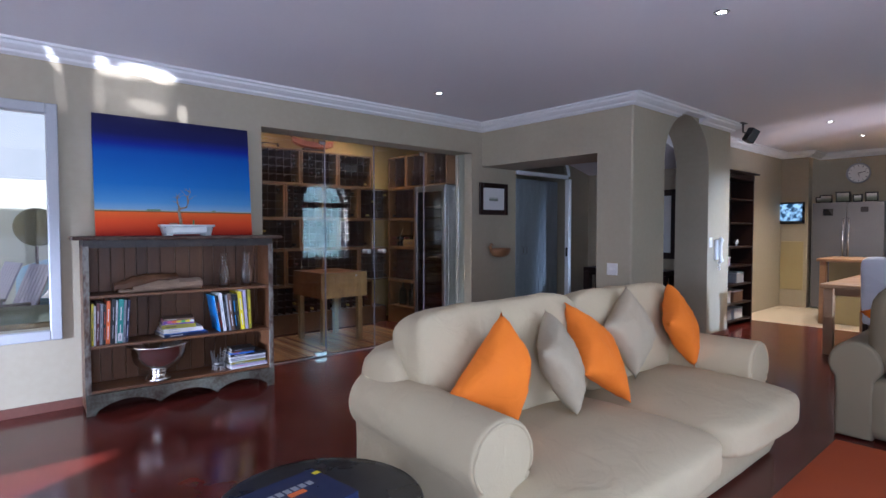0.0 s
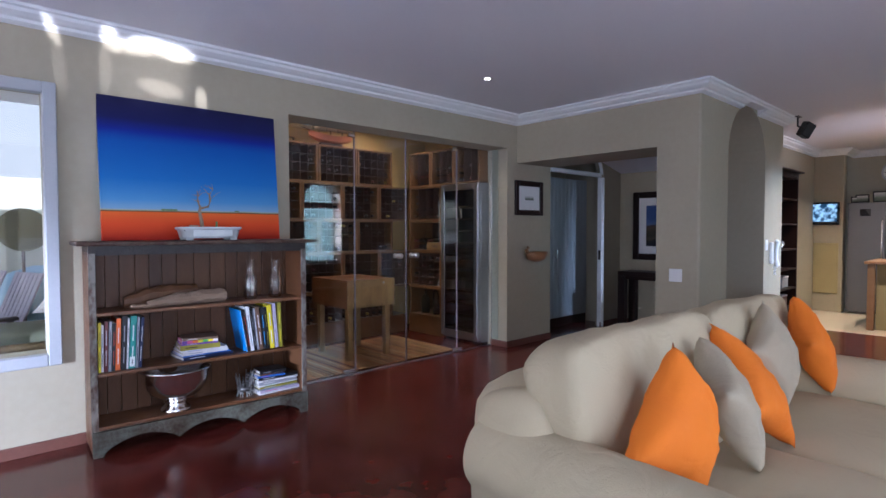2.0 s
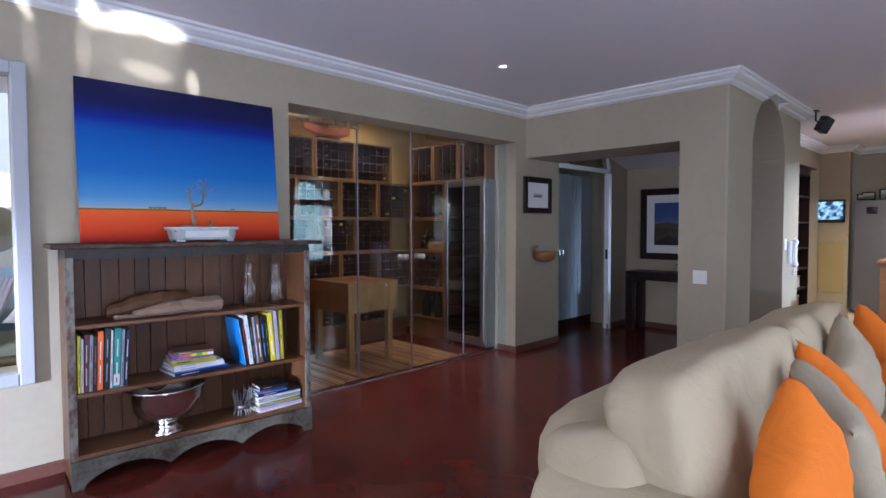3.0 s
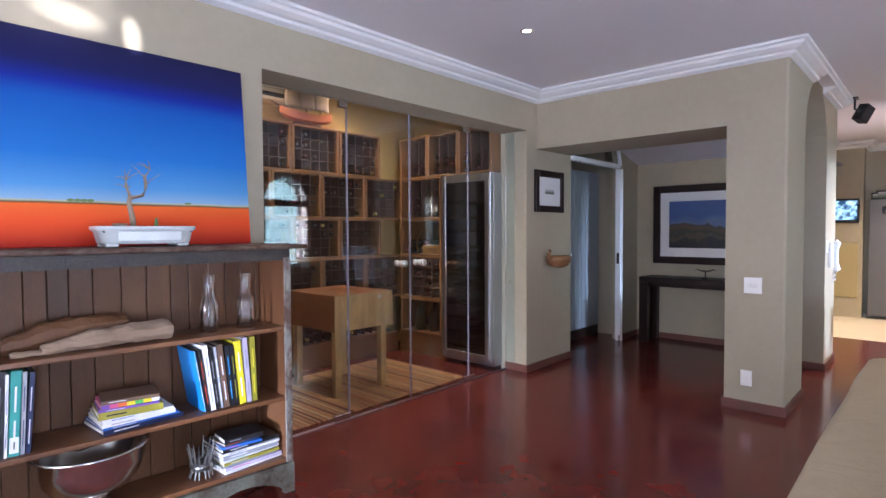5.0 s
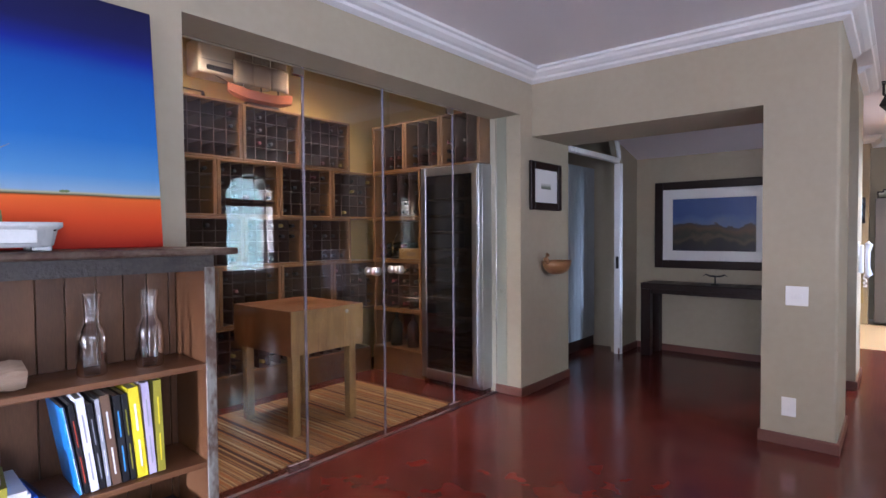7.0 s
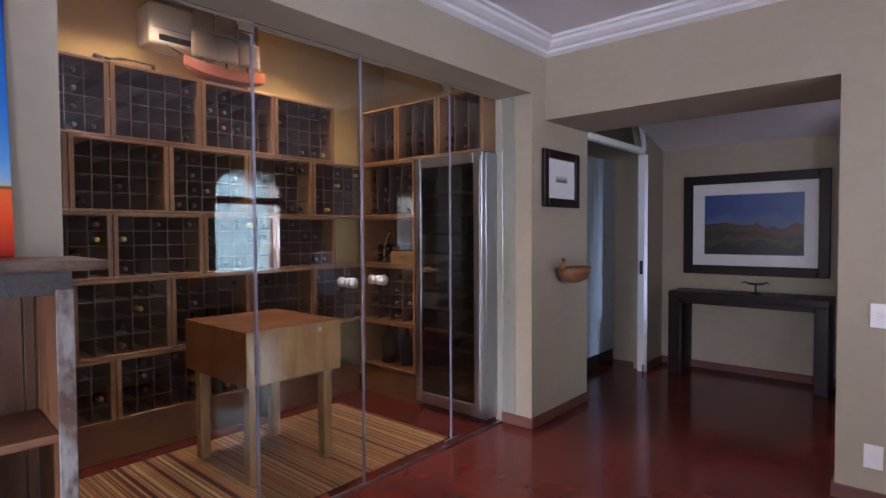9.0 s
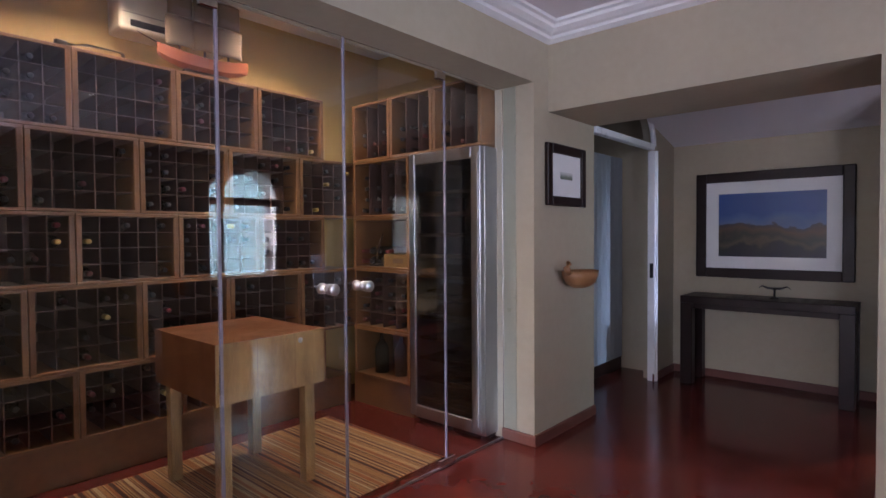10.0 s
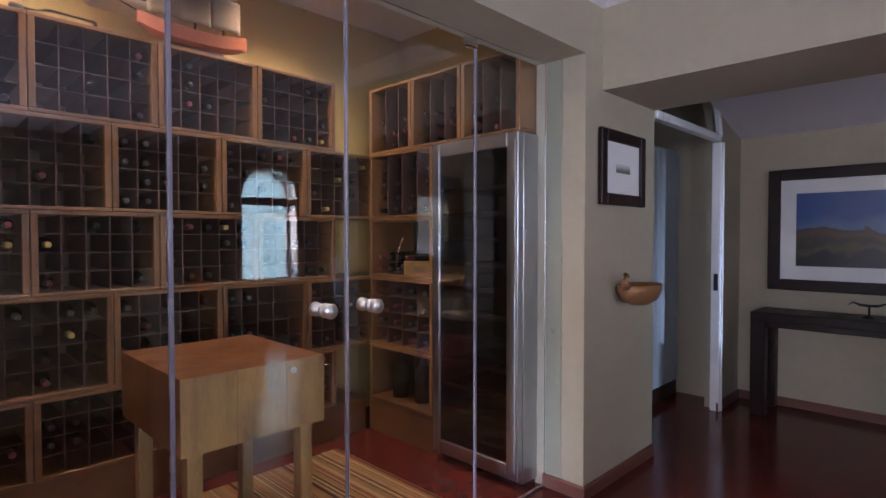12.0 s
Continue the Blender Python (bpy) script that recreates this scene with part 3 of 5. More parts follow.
gf = thing("glass_partition", pose(0, 0, 0), "frameless glass cellar front with hinged doors", "glass partition")
SEAMS = (GX0, 3.80, 4.41, 5.125, GX1)
for a, b in zip(SEAMS, SEAMS[1:]):
    p = pane("glass_pane", 0.003, b - a - 0.003, 0, 0.012, GZ - 0.01, gf, 0.010)
    p.matrix_basis = pose(a, GY, 0, 0, 0, -0.85 if a == 3.80 else 0)
    if b < GX1:
        part("edge_seal", box_bm(b - 0.007, b + 0.007, GY - 0.003, GY + 0.013, 0.012, GZ - 0.012, 0.002, 1), M_SEAL, gf, "pale violet-grey glass edge")


def knob(x, z):
    bm = lathe_bm([(0, 0), (0.012, 0), (0.012, 0.012), (0.024, 0.014), (0.026, 0.020), (0.026, 0.034), (0.018, 0.037), (0.018, 0.041), (0.026, 0.044), (0.027, 0.062), (0.024, 0.066), (0, 0.067)], 24)
    part("knob", bm, M_SATIN, gf, "round satin-metal door knob", True, pose(x, GY - 0.0005, z, 90))
    part("knob", lathe_bm([(0, 0), (0.012, 0), (0.024, 0.014), (0.026, 0.034), (0, 0.036)], 20), M_SATIN, gf, "round satin-metal door knob", True, pose(x, GY + 0.0105, z, -90))


knob(4.30, 1.085)
knob(4.505, 1.085)
for x, z in ((3.77, GZ - 0.045), (3.77, 0.03), (5.09, GZ - 0.045), (5.09, 0.03), (GX0 + 0.05, GZ - 0.045), (3.70, 0.03), (5.155, 0.03)):
    part("clip", box_bm(x - 0.035, x + 0.035, GY - 0.012, GY + 0.022, z - 0.022, z + 0.022, 0.004, 1), M_CHROME, gf, "polished steel patch clip")
part("jamb_channel", box_bm(GX1 - 0.006, GX1 - 0.001, GY - 0.100, GY - 0.006, 0.075, GZ - 0.002, 0.001, 1), M_STRIP, gf, "greenish glass closing strip on the jamb")
part("track", box_bm(GX0, GX1, GY - 0.006, GY + 0.016, 0.001, 0.010), M_STEEL, gf, "thin steel floor channel")

# dining arched window, kitchen shutters, glazed doors
w2 = thing("window_2", pose(7.33, -0.02, 0), "arched white window with a dark transom bar", "window", kind="structure")
bm = bmesh.new()
ring = [(0.44 * math.cos(math.pi * i / 24), 0.44 * math.sin(math.pi * i / 24) + 1.96) for i in range(25)]
tube_bm([(x, 0.03, z) for x, z in ring], 0.03, 6, bm)
box_bm(-0.48, -0.42, 0, 0.06, 0.6, 1.96, 0, 1, bm)
box_bm(0.42, 0.48, 0, 0.06, 0.6, 1.96, 0, 1, bm)
box_bm(-0.48, 0.48, 0, 0.06, 0.6, 0.66, 0, 1, bm)
part("window_frame", bm, M_TRIM, w2, "white arched frame")
part("transom", box_bm(-0.478, 0.478, 0.23, 0.31, 1.84, 1.96, 0.004, 1), M_DARKW, w2, "dark timber transom bar")
bm = bmesh.new()
lin = [(-0.478, 0.6), (-0.478, 1.96)] + [(-0.478 * math.cos(math.pi * i / 24), 1.96 + 0.478 * math.sin(math.pi * i / 24)) for i in range(1, 24)] + [(0.478, 1.96), (0.478, 0.6)]
for (xa, za), (xb, zb) in zip(lin, lin[1:]):
    k = 0.975
    prism_bm([(xa, za), (xb, zb), (xb * k, zb if zb < 1.97 else 1.96 + (zb - 1.96) * k), (xa * k, za if za < 1.97 else 1.96 + (za - 1.96) * k)], 0.255, bm)
part("reveal_lining", bm, M_WHITE, w2, "white painted reveal", m=pose(0, 0.062, 0))
w3 = thing("window_3", pose(0, 0.12, 0), "white louvred shutters in the kitchen window", "window", kind="structure")
part("window_frame", frame_bm(10.82, 11.72, 0.90, 2.22, 0.05, 0.0, 0.05), M_TRIM, w3, "white shutter frame")
slat = box_bm(-0.40, 0.40, -0.004, 0.004, -0.030, 0.030)
slat_me = mesh_of("slat", slat, M_TRIM)
for i in range(20):
    s = new("slat", slat_me)
    s.parent = w3
    s.matrix_basis = pose(11.27, 0.025, 0.985 + i * 0.0605, 62)


def glazed_doors(name, m, width, height, leaves, label):
    d = thing(name, m, label, "glazed door", kind="structure")
    step = width / leaves
    for i in range(leaves):
        part("door_frame", frame_bm(i * step + 0.004, (i + 1) * step - 0.004, 0.004, height - 0.004, 0.07, 0, 0.05), M_TRIM, d, "white painted leaf frame")
        pane("pane", i * step + 0.07, (i + 1) * step - 0.07, 0.02, 0.07, height - 0.07, d)
    return d


# doors out of view, supposed where the daylight comes in
glazed_doors("door_1", pose(-0.6, 0.12, 0), 4.8, 2.2, 6, "white-framed glazed garden doors, closed")
glazed_doors("door_2", pose(X0 - 0.12, 2.9, 0, 0, 0, 90), 3.4, 2.3, 4, "white-framed glazed terrace doors, closed")

# ---------- soft shapes ----------
def soft_bm(w, d, h, power=4.0, n=12, crown=0.0, wobble=0.006, seed=0):
    """A stuffed block: a cube's faces pulled to a rounded solid, slightly uneven."""
    bm = bmesh.new()
    bmesh.ops.create_cube(bm, size=2)
    bmesh.ops.subdivide_edges(bm, edges=bm.edges, cuts=n, use_grid_fill=True)
    for v in bm.verts:
        c = v.co
        k = (abs(c.x) ** power + abs(c.y) ** power + abs(c.z) ** power) ** (1 / power)
        p = c / k
        q = Vector((p.x * w / 2, p.y * d / 2, p.z * h / 2))
        q.z += crown * (1 - min(1, abs(p.x)) ** 2) * (1 - min(1, abs(p.y)) ** 2) * (1 if p.z > 0 else 0)
        f = noise.noise(q * 5 + Vector((seed * 3.1, 0, 0))) + 0.5 * noise.noise(q * 14 + Vector((0, seed, 0)))
        v.co = q + p.normalized() * f * wobble
    return bm


def pillow_bm(size, thick, n=16, seed=0):
    """A square scatter cushion standing in its x-z plane, with pulled-out corners."""
    bm = bmesh.new()
    sides = []
    for s in (1, -1):
        grid = []
        for j in range(n + 1):
            row = []
            for i in range(n + 1):
                u, v = 2 * i / n - 1, 2 * j / n - 1
                pin = 1 - 0.17 * (1 - u * u) * (abs(v) ** 3)
                pin2 = 1 - 0.17 * (1 - v * v) * (abs(u) ** 3)
                t = ((1 - u * u) * (1 - v * v)) ** 0.42
                x, z = u * size / 2 * pin2, v * size / 2 * pin
                y = s * thick / 2 * t * (1 + 0.12 * noise.noise(Vector((u * 2.2 + seed, v * 2.2, s))))
                y += 0.012 * noise.noise(Vector((u * 4.5 + seed, v * 4.5, s * 2))) * t
                row.append(bm.verts.new((x, y, z)))
            grid.append(row)
        for j in range(n):
            for i in range(n):
                f = (grid[j][i], grid[j][i + 1], grid[j + 1][i + 1], grid[j + 1][i])
                bm.faces.new(f if s < 0 else f[::-1])
        sides.append(grid)
    bmesh.ops.remove_doubles(bm, verts=bm.verts, dist=0.0008)
    return bm


# ---------- sofa ----------
def roll_arm_bm(length, r=0.165, base=0.115, top=0.68):
    """A rolled arm along y: straight skirt below, a round roll above."""
    cz = top - r
    out = [(-base, 0.012), (base, 0.012), (base, cz - 0.16)]
    out += [(r * math.cos(a), cz + r * math.sin(a)) for a in [math.radians(-42 + i * (264 / 22)) for i in range(23)]]
    out += [(-base, cz - 0.16)]
    bm = prism_bm(out, length)
    es = [e for e in bm.edges if abs(e.verts[0].co.y - e.verts[1].co.y) < 1e-6]
    bmesh.ops.bevel(bm, geom=es, offset=0.022, segments=3, affect="EDGES", profile=0.6)
    return bm


sofa = thing("sofa", pose(3.5, 3.35, 0), "cream loose-covered two-seater sofa with rolled arms", "sofa")
part("base", soft_bm(2.36, 0.98, 0.34, 14, 10, 0, 0.004, 1), M_SOFA, sofa, "", True, pose(0, 0.0, 0.178))
for x, y0, ln, r, top, yaw in ((-1.15, -0.345, 0.90, 0.145, 0.68, -5), (1.05, -0.40, 0.90, 0.160, 0.655, 2)):
    arm = part("arm", roll_arm_bm(ln, r, 0.105, top), M_SOFA, sofa, "rolled arm", True, pose(x, y0, 0, 0, 0, yaw))
    cz = top - r
    pip = [((r - 0.014) * math.cos(a), 0.001, cz + (r - 0.014) * math.sin(a)) for a in [math.radians(-40 + i * 10) for i in range(27)]]
    part("piping", tube_bm(pip, 0.006, 6), M_SOFA, arm, "piped seam", True)
part("back_frame", soft_bm(2.24, 0.24, 0.79, 8, 10, 0, 0.006, 2), M_SOFA, sofa, "", True, pose(-0.01, 0.49, 0.405, -5))
for x in (-1.06, 1.04):
    part("wing", soft_bm(0.20, 0.34, 0.34, 3.2, 8, 0, 0.006, 4), M_SOFA, sofa, "rounded wing between arm and back", True, pose(x, 0.42, 0.615, -14))
for i, (x, w) in enumerate(((-0.565, 1.13), (0.50, 1.00))):
    part("seat_cushion", soft_bm(w, 0.96, 0.20, 5, 16, 0.035, 0.009, 5 + i), M_SOFA, sofa, "plump seat cushion", True, pose(x, -0.20, 0.352))
for i, x in enumerate((-0.50, 0.50)):
    part("back_cushion", soft_bm(1.13, 0.27, 0.56, 6.0, 18, 0, 0.016, 9 + i), M_SOFA, sofa, "slumped back cushion", True, pose(x * 1.06, 0.245, 0.695 - 0.008 * i, -12, 0, -1 + 2 * i))


def cushion(top, low, yaw, mat, label, seed, side=None, slump=1.0):
    """A cushion propped on one corner, from its top corner to its lowest one, facing yaw degrees east of south.
    side: the corner on its left where it is skewed; slump: how far the fourth corner stands out."""
    t, b = Vector(top), Vector(low)
    c, d = (t + b) / 2, (t - b).normalized()
    face = Vector((math.sin(radians(yaw)), -math.cos(radians(yaw)), 0))
    n = (face - d * face.dot(d)).normalized()
    w = (Vector(side) - c) if side else n.cross(d) * (t - b).length / -2
    half = (t - b) / 2
    size = half.length * math.sqrt(2)
    bm = pillow_bm(size, 0.17, 18, seed)
    for v in bm.verts:
        u, q = v.co.x / size, v.co.z / size
        along, across = u + q, q - u
        out = w * across
        if across < 0:
            out *= slump
        v.co = half * along + out - n * v.co.y
    bmesh.ops.recalc_face_normals(bm, faces=bm.faces)
    return solid("scatter_cushion", bm, mat, label, "cushion", "cushions on the sofa", "", Matrix.Translation(c), True)


OR, GR = "plain orange cotton scatter cushion on the sofa", "greige linen scatter cushion on the sofa"
cushion((2.722, 3.366, 0.97), (2.685, 3.262, 0.485), 8, M_ORANGE, OR, 1, (2.36, 3.35, 0.645), 0.36)
cushion((3.13, 3.45, 0.935), (3.043, 3.188, 0.475), 18, M_GREIGE, GR, 2)
cushion((3.342, 3.49, 0.945), (3.541, 3.215, 0.430), 23, M_ORANGE, OR, 3)
cushion((3.88, 3.45, 1.00), (3.762, 3.314, 0.495), -4, M_GREIGE, GR, 4)
cushion((4.40, 3.46, 0.99), (4.368, 3.255, 0.465), 12, M_ORANGE, OR, 5)

# ---------- round side table with a book ----------
st = thing("side_table", pose(1.83, 3.33, 0), "round black-stained drum side table", "side table")
part("top", lathe_bm([(0, 0.425), (0.325, 0.425), (0.335, 0.432), (0.335, 0.444), (0.328, 0.452), (0.30, 0.4515), (0, 0.4515)], 48), M_BLACK, st, "", True)
part("drum", lathe_bm([(0, 0.001), (0.24, 0.001), (0.25, 0.02), (0.27, 0.2), (0.25, 0.40), (0.24, 0.425), (0, 0.425)], 40), M_BLACK, st, "", True)


def book(w, d, t, cover, m, label, group="", lines=1, tone="white", name="book"):
    """A closed hardback lying flat: w along the spine, d deep, t thick; the spine faces -y."""
    b = thing(name, m, label, "book", group)
    part("cover", box_bm(0, w, 0, d, 0, t * 0.12, 0.001, 1, box_bm(0, w, 0, d, t * 0.88, t, 0.001, 1, box_bm(0, w, 0, 0.004, 0, t, 0.001, 1))), cover, b)
    part("page_block", box_bm(0.004, w - 0.004, 0.0045, d - 0.004, t * 0.125, t * 0.875), M_PAPER, b, "cream page edges")
    if lines:
        bm = bmesh.new()
        for k in range(lines):
            box_bm(w * (0.12 + 0.4 * k), w * (0.42 + 0.4 * k), -0.0006, 0.0002, t * 0.41, t * 0.59, 0, 1, bm)
        part("spine_title", bm, COVERS[tone], b, "title marks along the spine")
    return b


cb = book(0.30, 0.25, 0.035, COVERS["navy"], pose(1.62, 3.20, 0.452, 0, 0, 8), "large dark blue coffee-table book on the side table", tone="grey")
bm = bmesh.new()
for k in range(7):
    box_bm(0.05 + k * 0.028, 0.070 + k * 0.028, 0.150, 0.178, 0.0352, 0.0358, 0, 1, bm)
part("cover_title", bm, COVERS["grey"], cb, "pale title bars")
part("motif", box_bm(0.13, 0.19, 0.12, 0.145, 0.0352, 0.0358), COVERS["orange"], cb, "small orange motif")
part("tab", box_bm(0.275, 0.300, 0.20, 0.22, 0.0352, 0.036), COVERS["yellow"], cb, "yellow corner label")

# ---------- armchair and rug at the edge ----------
ac = thing("armchair", pose(5.62, 2.16, 0, 0, 0, 90), "khaki loose-covered armchair with rolled arms", "armchair")
part("base", soft_bm(0.95, 0.9, 0.40, 8, 10, 0, 0.006, 3), M_KHAKI, ac, "", True, pose(0, 0, 0.205))
for x in (-0.46, 0.46):
    part("arm", roll_arm_bm(0.9, 0.14, 0.10, 0.62), M_KHAKI, ac, "rolled arm", True, pose(x, -0.45, 0))
part("back_cushion", soft_bm(0.8, 0.26, 0.62, 4, 10, 0, 0.01, 4), M_KHAKI, ac, "", True, pose(0, 0.33, 0.70, -10))
part("seat_cushion", soft_bm(0.76, 0.74, 0.18, 5, 10, 0.03, 0.006, 5), M_KHAKI, ac, "", True, pose(0, -0.08, 0.46))
solid("scatter_cushion", pillow_bm(0.40, 0.16, 14, 8), M_ORANGE, "orange cotton scatter cushion on the armchair", "cushion", "", "", pose(5.45, 2.38, 0.735, -15, 35, 75), True)
solid("rug", box_bm(3.3, 5.05, 0.9, 2.68, 0.0015, 0.016, 0.005, 1), M_RUGO, "thick bright orange rug on the red floor", "rug")
tb = thing("low_stool", pose(5.35, 3.62, 0), "dark turned low wooden stool beside the sofa", "stool")
part("seat", lathe_bm([(0, 0.40), (0.22, 0.40), (0.24, 0.415), (0.235, 0.435), (0, 0.44)], 28), M_DARKW, tb, "", True)
for a in (45, 135, 225, 315):
    part("leg", tube_bm([(0.17 * math.cos(radians(a)), 0.17 * math.sin(radians(a)), 0.0), (0.14 * math.cos(radians(a)), 0.14 * math.sin(radians(a)), 0.41)], [0.016, 0.024], 8), M_DARKW, tb)

# ---------- bookcase ----------
CASE = pose(1.60, 6.295, 0, 0, 0, -3.6)
bc = thing("bookcase", CASE, "low antique open bookcase in dark waxed wood with flaking green paint", "bookcase")
W = 1.35
for x in (0.0, W - 0.032):
    side = part("side", box_bm(x, x + 0.032, 0.004, 0.29, 0.02, 1.215, 0.003, 1), M_CHEST, bc)
    part("edge_strip", box_bm(x - 0.003, x + 0.035, -0.004, 0.004, 0.10, 1.205, 0.002, 1), M_FLAKE, side, "front edge in flaking pale paint")
for z, t in ((0.172, 0.022), (0.492, 0.022), (0.853, 0.022)):
    part("shelf", box_bm(0.032, W - 0.032, 0.002, 0.272, z - t, z, 0.004, 2), M_CHEST, bc)
scallop = [(0.0, 0.0), (0.055, 0.0)]
for i in range(49):
    u = i / 48
    s = abs(math.sin(3 * math.pi * u))
    scallop.append((0.06 + u * (W - 0.12), 0.022 + 0.070 * s ** 0.75))
scallop += [(W - 0.055, 0.0), (W, 0.0), (W, 0.150), (0.0, 0.150)]
part("apron", prism_bm(scallop, 0.022), M_VERDI, bc, "scalloped plinth board in worn green paint", m=pose(0, -0.020, 0))
bm = bmesh.new()
box_bm(-0.065, W + 0.065, -0.070, 0.292, 1.250, 1.275, 0.008, 2, bm)
top = part("top", bm, M_TOP, bc, "chipped moulded top")
prof = [(0.0, 0.0), (0.058, 0.0), (0.055, -0.010), (0.040, -0.014), (0.032, -0.030), (0.014, -0.038), (0.010, -0.052), (0.0, -0.058)]
part("moulding", run_bm(prof, [(W, 0.29), (W, 0.0), (0.0, 0.0), (0.0, 0.29)], 1.250, left=False), M_MOULD, top, "crumbling dark cornice moulding")
x = 0.033
rng = random.Random(4)
while x < W - 0.05:
    w = min(rng.uniform(0.075, 0.115), W - 0.033 - x)
    part("plank", box_bm(x, x + w - 0.003, 0.274, 0.288, 0.15, 1.22, 0.002, 1), M_CHESTP, bc)
    x += w


def on_case(lx, ly, z, rx=0, ry=0, rz=0):
    return CASE @ pose(lx, ly, z, rx, ry, rz)


def standing(x, h, d, t, cover, lean, label, lines=2, tone="white"):
    return book(h, d, t, COVERS[cover], on_case(x, 0.03, 0.4925, 0, -90 + lean, 0), label, "books on the bookcase", lines, tone)


x = 0.040
for t, h, c, tone, lean in ((0.014, 0.26, "yellow", "black", 1), (0.012, 0.245, "white", "black", 1), (0.020, 0.262, "maroon", "white", 1.5), (0.016, 0.258, "grey", "black", 2), (0.018, 0.250, "black", "red", 2),
                            (0.026, 0.272, "orange", "white", 2), (0.030, 0.282, "black", "grey", 2.5), (0.010, 0.27, "white", "navy", 2.5), (0.036, 0.278, "teal", "white", 3), (0.014, 0.272, "grey", "navy", 3), (0.018, 0.268, "navy", "white", 4)):
    x += t + 0.0015
    b = standing(x, h * 1.16, 0.21, t, c, lean, f"{c} upright hardback with {tone} spine lettering", 2, tone)
    if c == "teal":
        cu = bpy.data.curves.new("numeral", "FONT")
        cu.body, cu.size, cu.extrude, cu.align_x = "1", 0.04, 0.0004, "CENTER"
        cu.materials.append(COVERS["black"])
        part("spine_label", box_bm(0.012, 0.072, -0.0012, -0.0002, 0.004, 0.032), COVERS["white"], b, "white spine label")
        nm = new("numeral", cu)
        nm.parent = b
        nm.matrix_basis = Matrix(((0, 1, 0, 0.028), (0, 0, -1, -0.0018), (-1, 0, 0, 0.018), (0, 0, 0, 1)))
x = 0.900
for t, h, c, tone, lean in ((0.012, 0.268, "sky", "white", -9), (0.014, 0.27, "black", "red", -8), (0.024, 0.285, "white", "grey", -7), (0.016, 0.262, "black", "grey", -7), (0.012, 0.27, "grey", "white", -6),
                            (0.028, 0.278, "brown", "white", -6), (0.022, 0.27, "black", "sky", -5), (0.018, 0.27, "black", "olive", -5), (0.034, 0.285, "yellow", "white", -5), (0.024, 0.292, "lilac", "grey", -4), (0.026, 0.292, "olive", "yellow", -2)):
    x += t + 0.0030 + (0.016 if c == "sky" else 0)
    book(h * 1.10, 0.22, t, M_SKYCOVER if c == "sky" else COVERS[c], on_case(x, 0.025, 0.4985, 0, -90 + lean, 0), f"{c} hardback leaning in a row with {tone} lettering", "books on the bookcase", 2, tone)


def flat_stack(lx, ly, z, rows, group):
    for w, d, t, c, tone, rz in rows:
        b = book(w, d, t, COVERS[c], on_case(lx + rng.uniform(-0.012, 0.012), ly, z, 0, 0, rz), f"{c} book lying in a low stack", group, 0 if c == "pink" else 1, tone)
        if c == "pink":
            for k, band in enumerate(("violet", "pink", "orange", "yellow", "green", "yellow", "white")):
                part("spine_band", box_bm(w * k / 7, w * (k + 1) / 7 - 0.0005, -0.0012, -0.0001, 0.0006, t - 0.0006), COVERS[band], b, f"{band} band across the spine")
        z += t + 0.0006


flat_stack(0.50, 0.02, 0.4925, ((0.33, 0.24, 0.022, "navy", "white", 7), (0.31, 0.23, 0.010, "blue", "white", 5), (0.29, 0.22, 0.020, "white", "grey", 3), (0.28, 0.22, 0.014, "white", "blue", 1),
                                (0.245, 0.20, 0.032, "olive", "black", -4), (0.225, 0.19, 0.010, "violet", "white", -6), (0.22, 0.18, 0.018, "pink", "yellow", -4), (0.215, 0.17, 0.016, "brown", "white", -8)), "stack on the middle shelf")
flat_stack(1.00, 0.02, 0.1725, ((0.31, 0.23, 0.014, "white", "grey", 6), (0.30, 0.22, 0.016, "lilac", "pink", 3), (0.30, 0.22, 0.010, "grey", "blue", 5), (0.29, 0.22, 0.014, "olive", "white", 2), (0.30, 0.22, 0.010, "white", "green", 6),
                                (0.29, 0.21, 0.022, "grey", "white", 3), (0.30, 0.22, 0.012, "white", "black", 1), (0.30, 0.22, 0.020, "black", "white", 4), (0.20, 0.16, 0.012, "blue", "pink", -4), (0.18, 0.15, 0.010, "brown", "red", 8), (0.19, 0.15, 0.022, "black", "grey", -2)), "stack of magazines on the lowest shelf")

bowl = thing("footed_bowl", on_case(0.475, 0.085, 0.1725) @ Matrix.Diagonal((1.12, 1.12, 1.30, 1)), "large polished silver footed punch bowl", "bowl")
part("bowl", lathe_bm([(0, 0.060), (0.05, 0.061), (0.095, 0.072), (0.135, 0.093), (0.163, 0.124), (0.180, 0.162), (0.189, 0.206), (0.196, 0.213), (0.191, 0.217), (0.184, 0.206), (0.174, 0.163), (0.157, 0.128), (0.130, 0.100), (0.09, 0.079), (0.05, 0.069), (0, 0.068)], 48), M_SILVER, bowl, "", True)
part("foot", lathe_bm([(0, 0.001), (0.080, 0.001), (0.084, 0.006), (0.074, 0.016), (0.058, 0.028), (0.052, 0.044), (0.060, 0.059), (0, 0.0595)], 40), M_SILVER, bowl, "flared foot", True)

for lx in (0.985, 1.165):
    c = thing("carafe", on_case(lx, 0.12, 0.8535), "clear glass carafe with a narrow waist", "carafe", "carafes")
    part("body", lathe_bm([(0, 0.001), (0.041, 0.001), (0.045, 0.008), (0.045, 0.13), (0.040, 0.152), (0.028, 0.172), (0.026, 0.195), (0.029, 0.240), (0.034, 0.276)], 32), M_BLOWN, c, "", True)


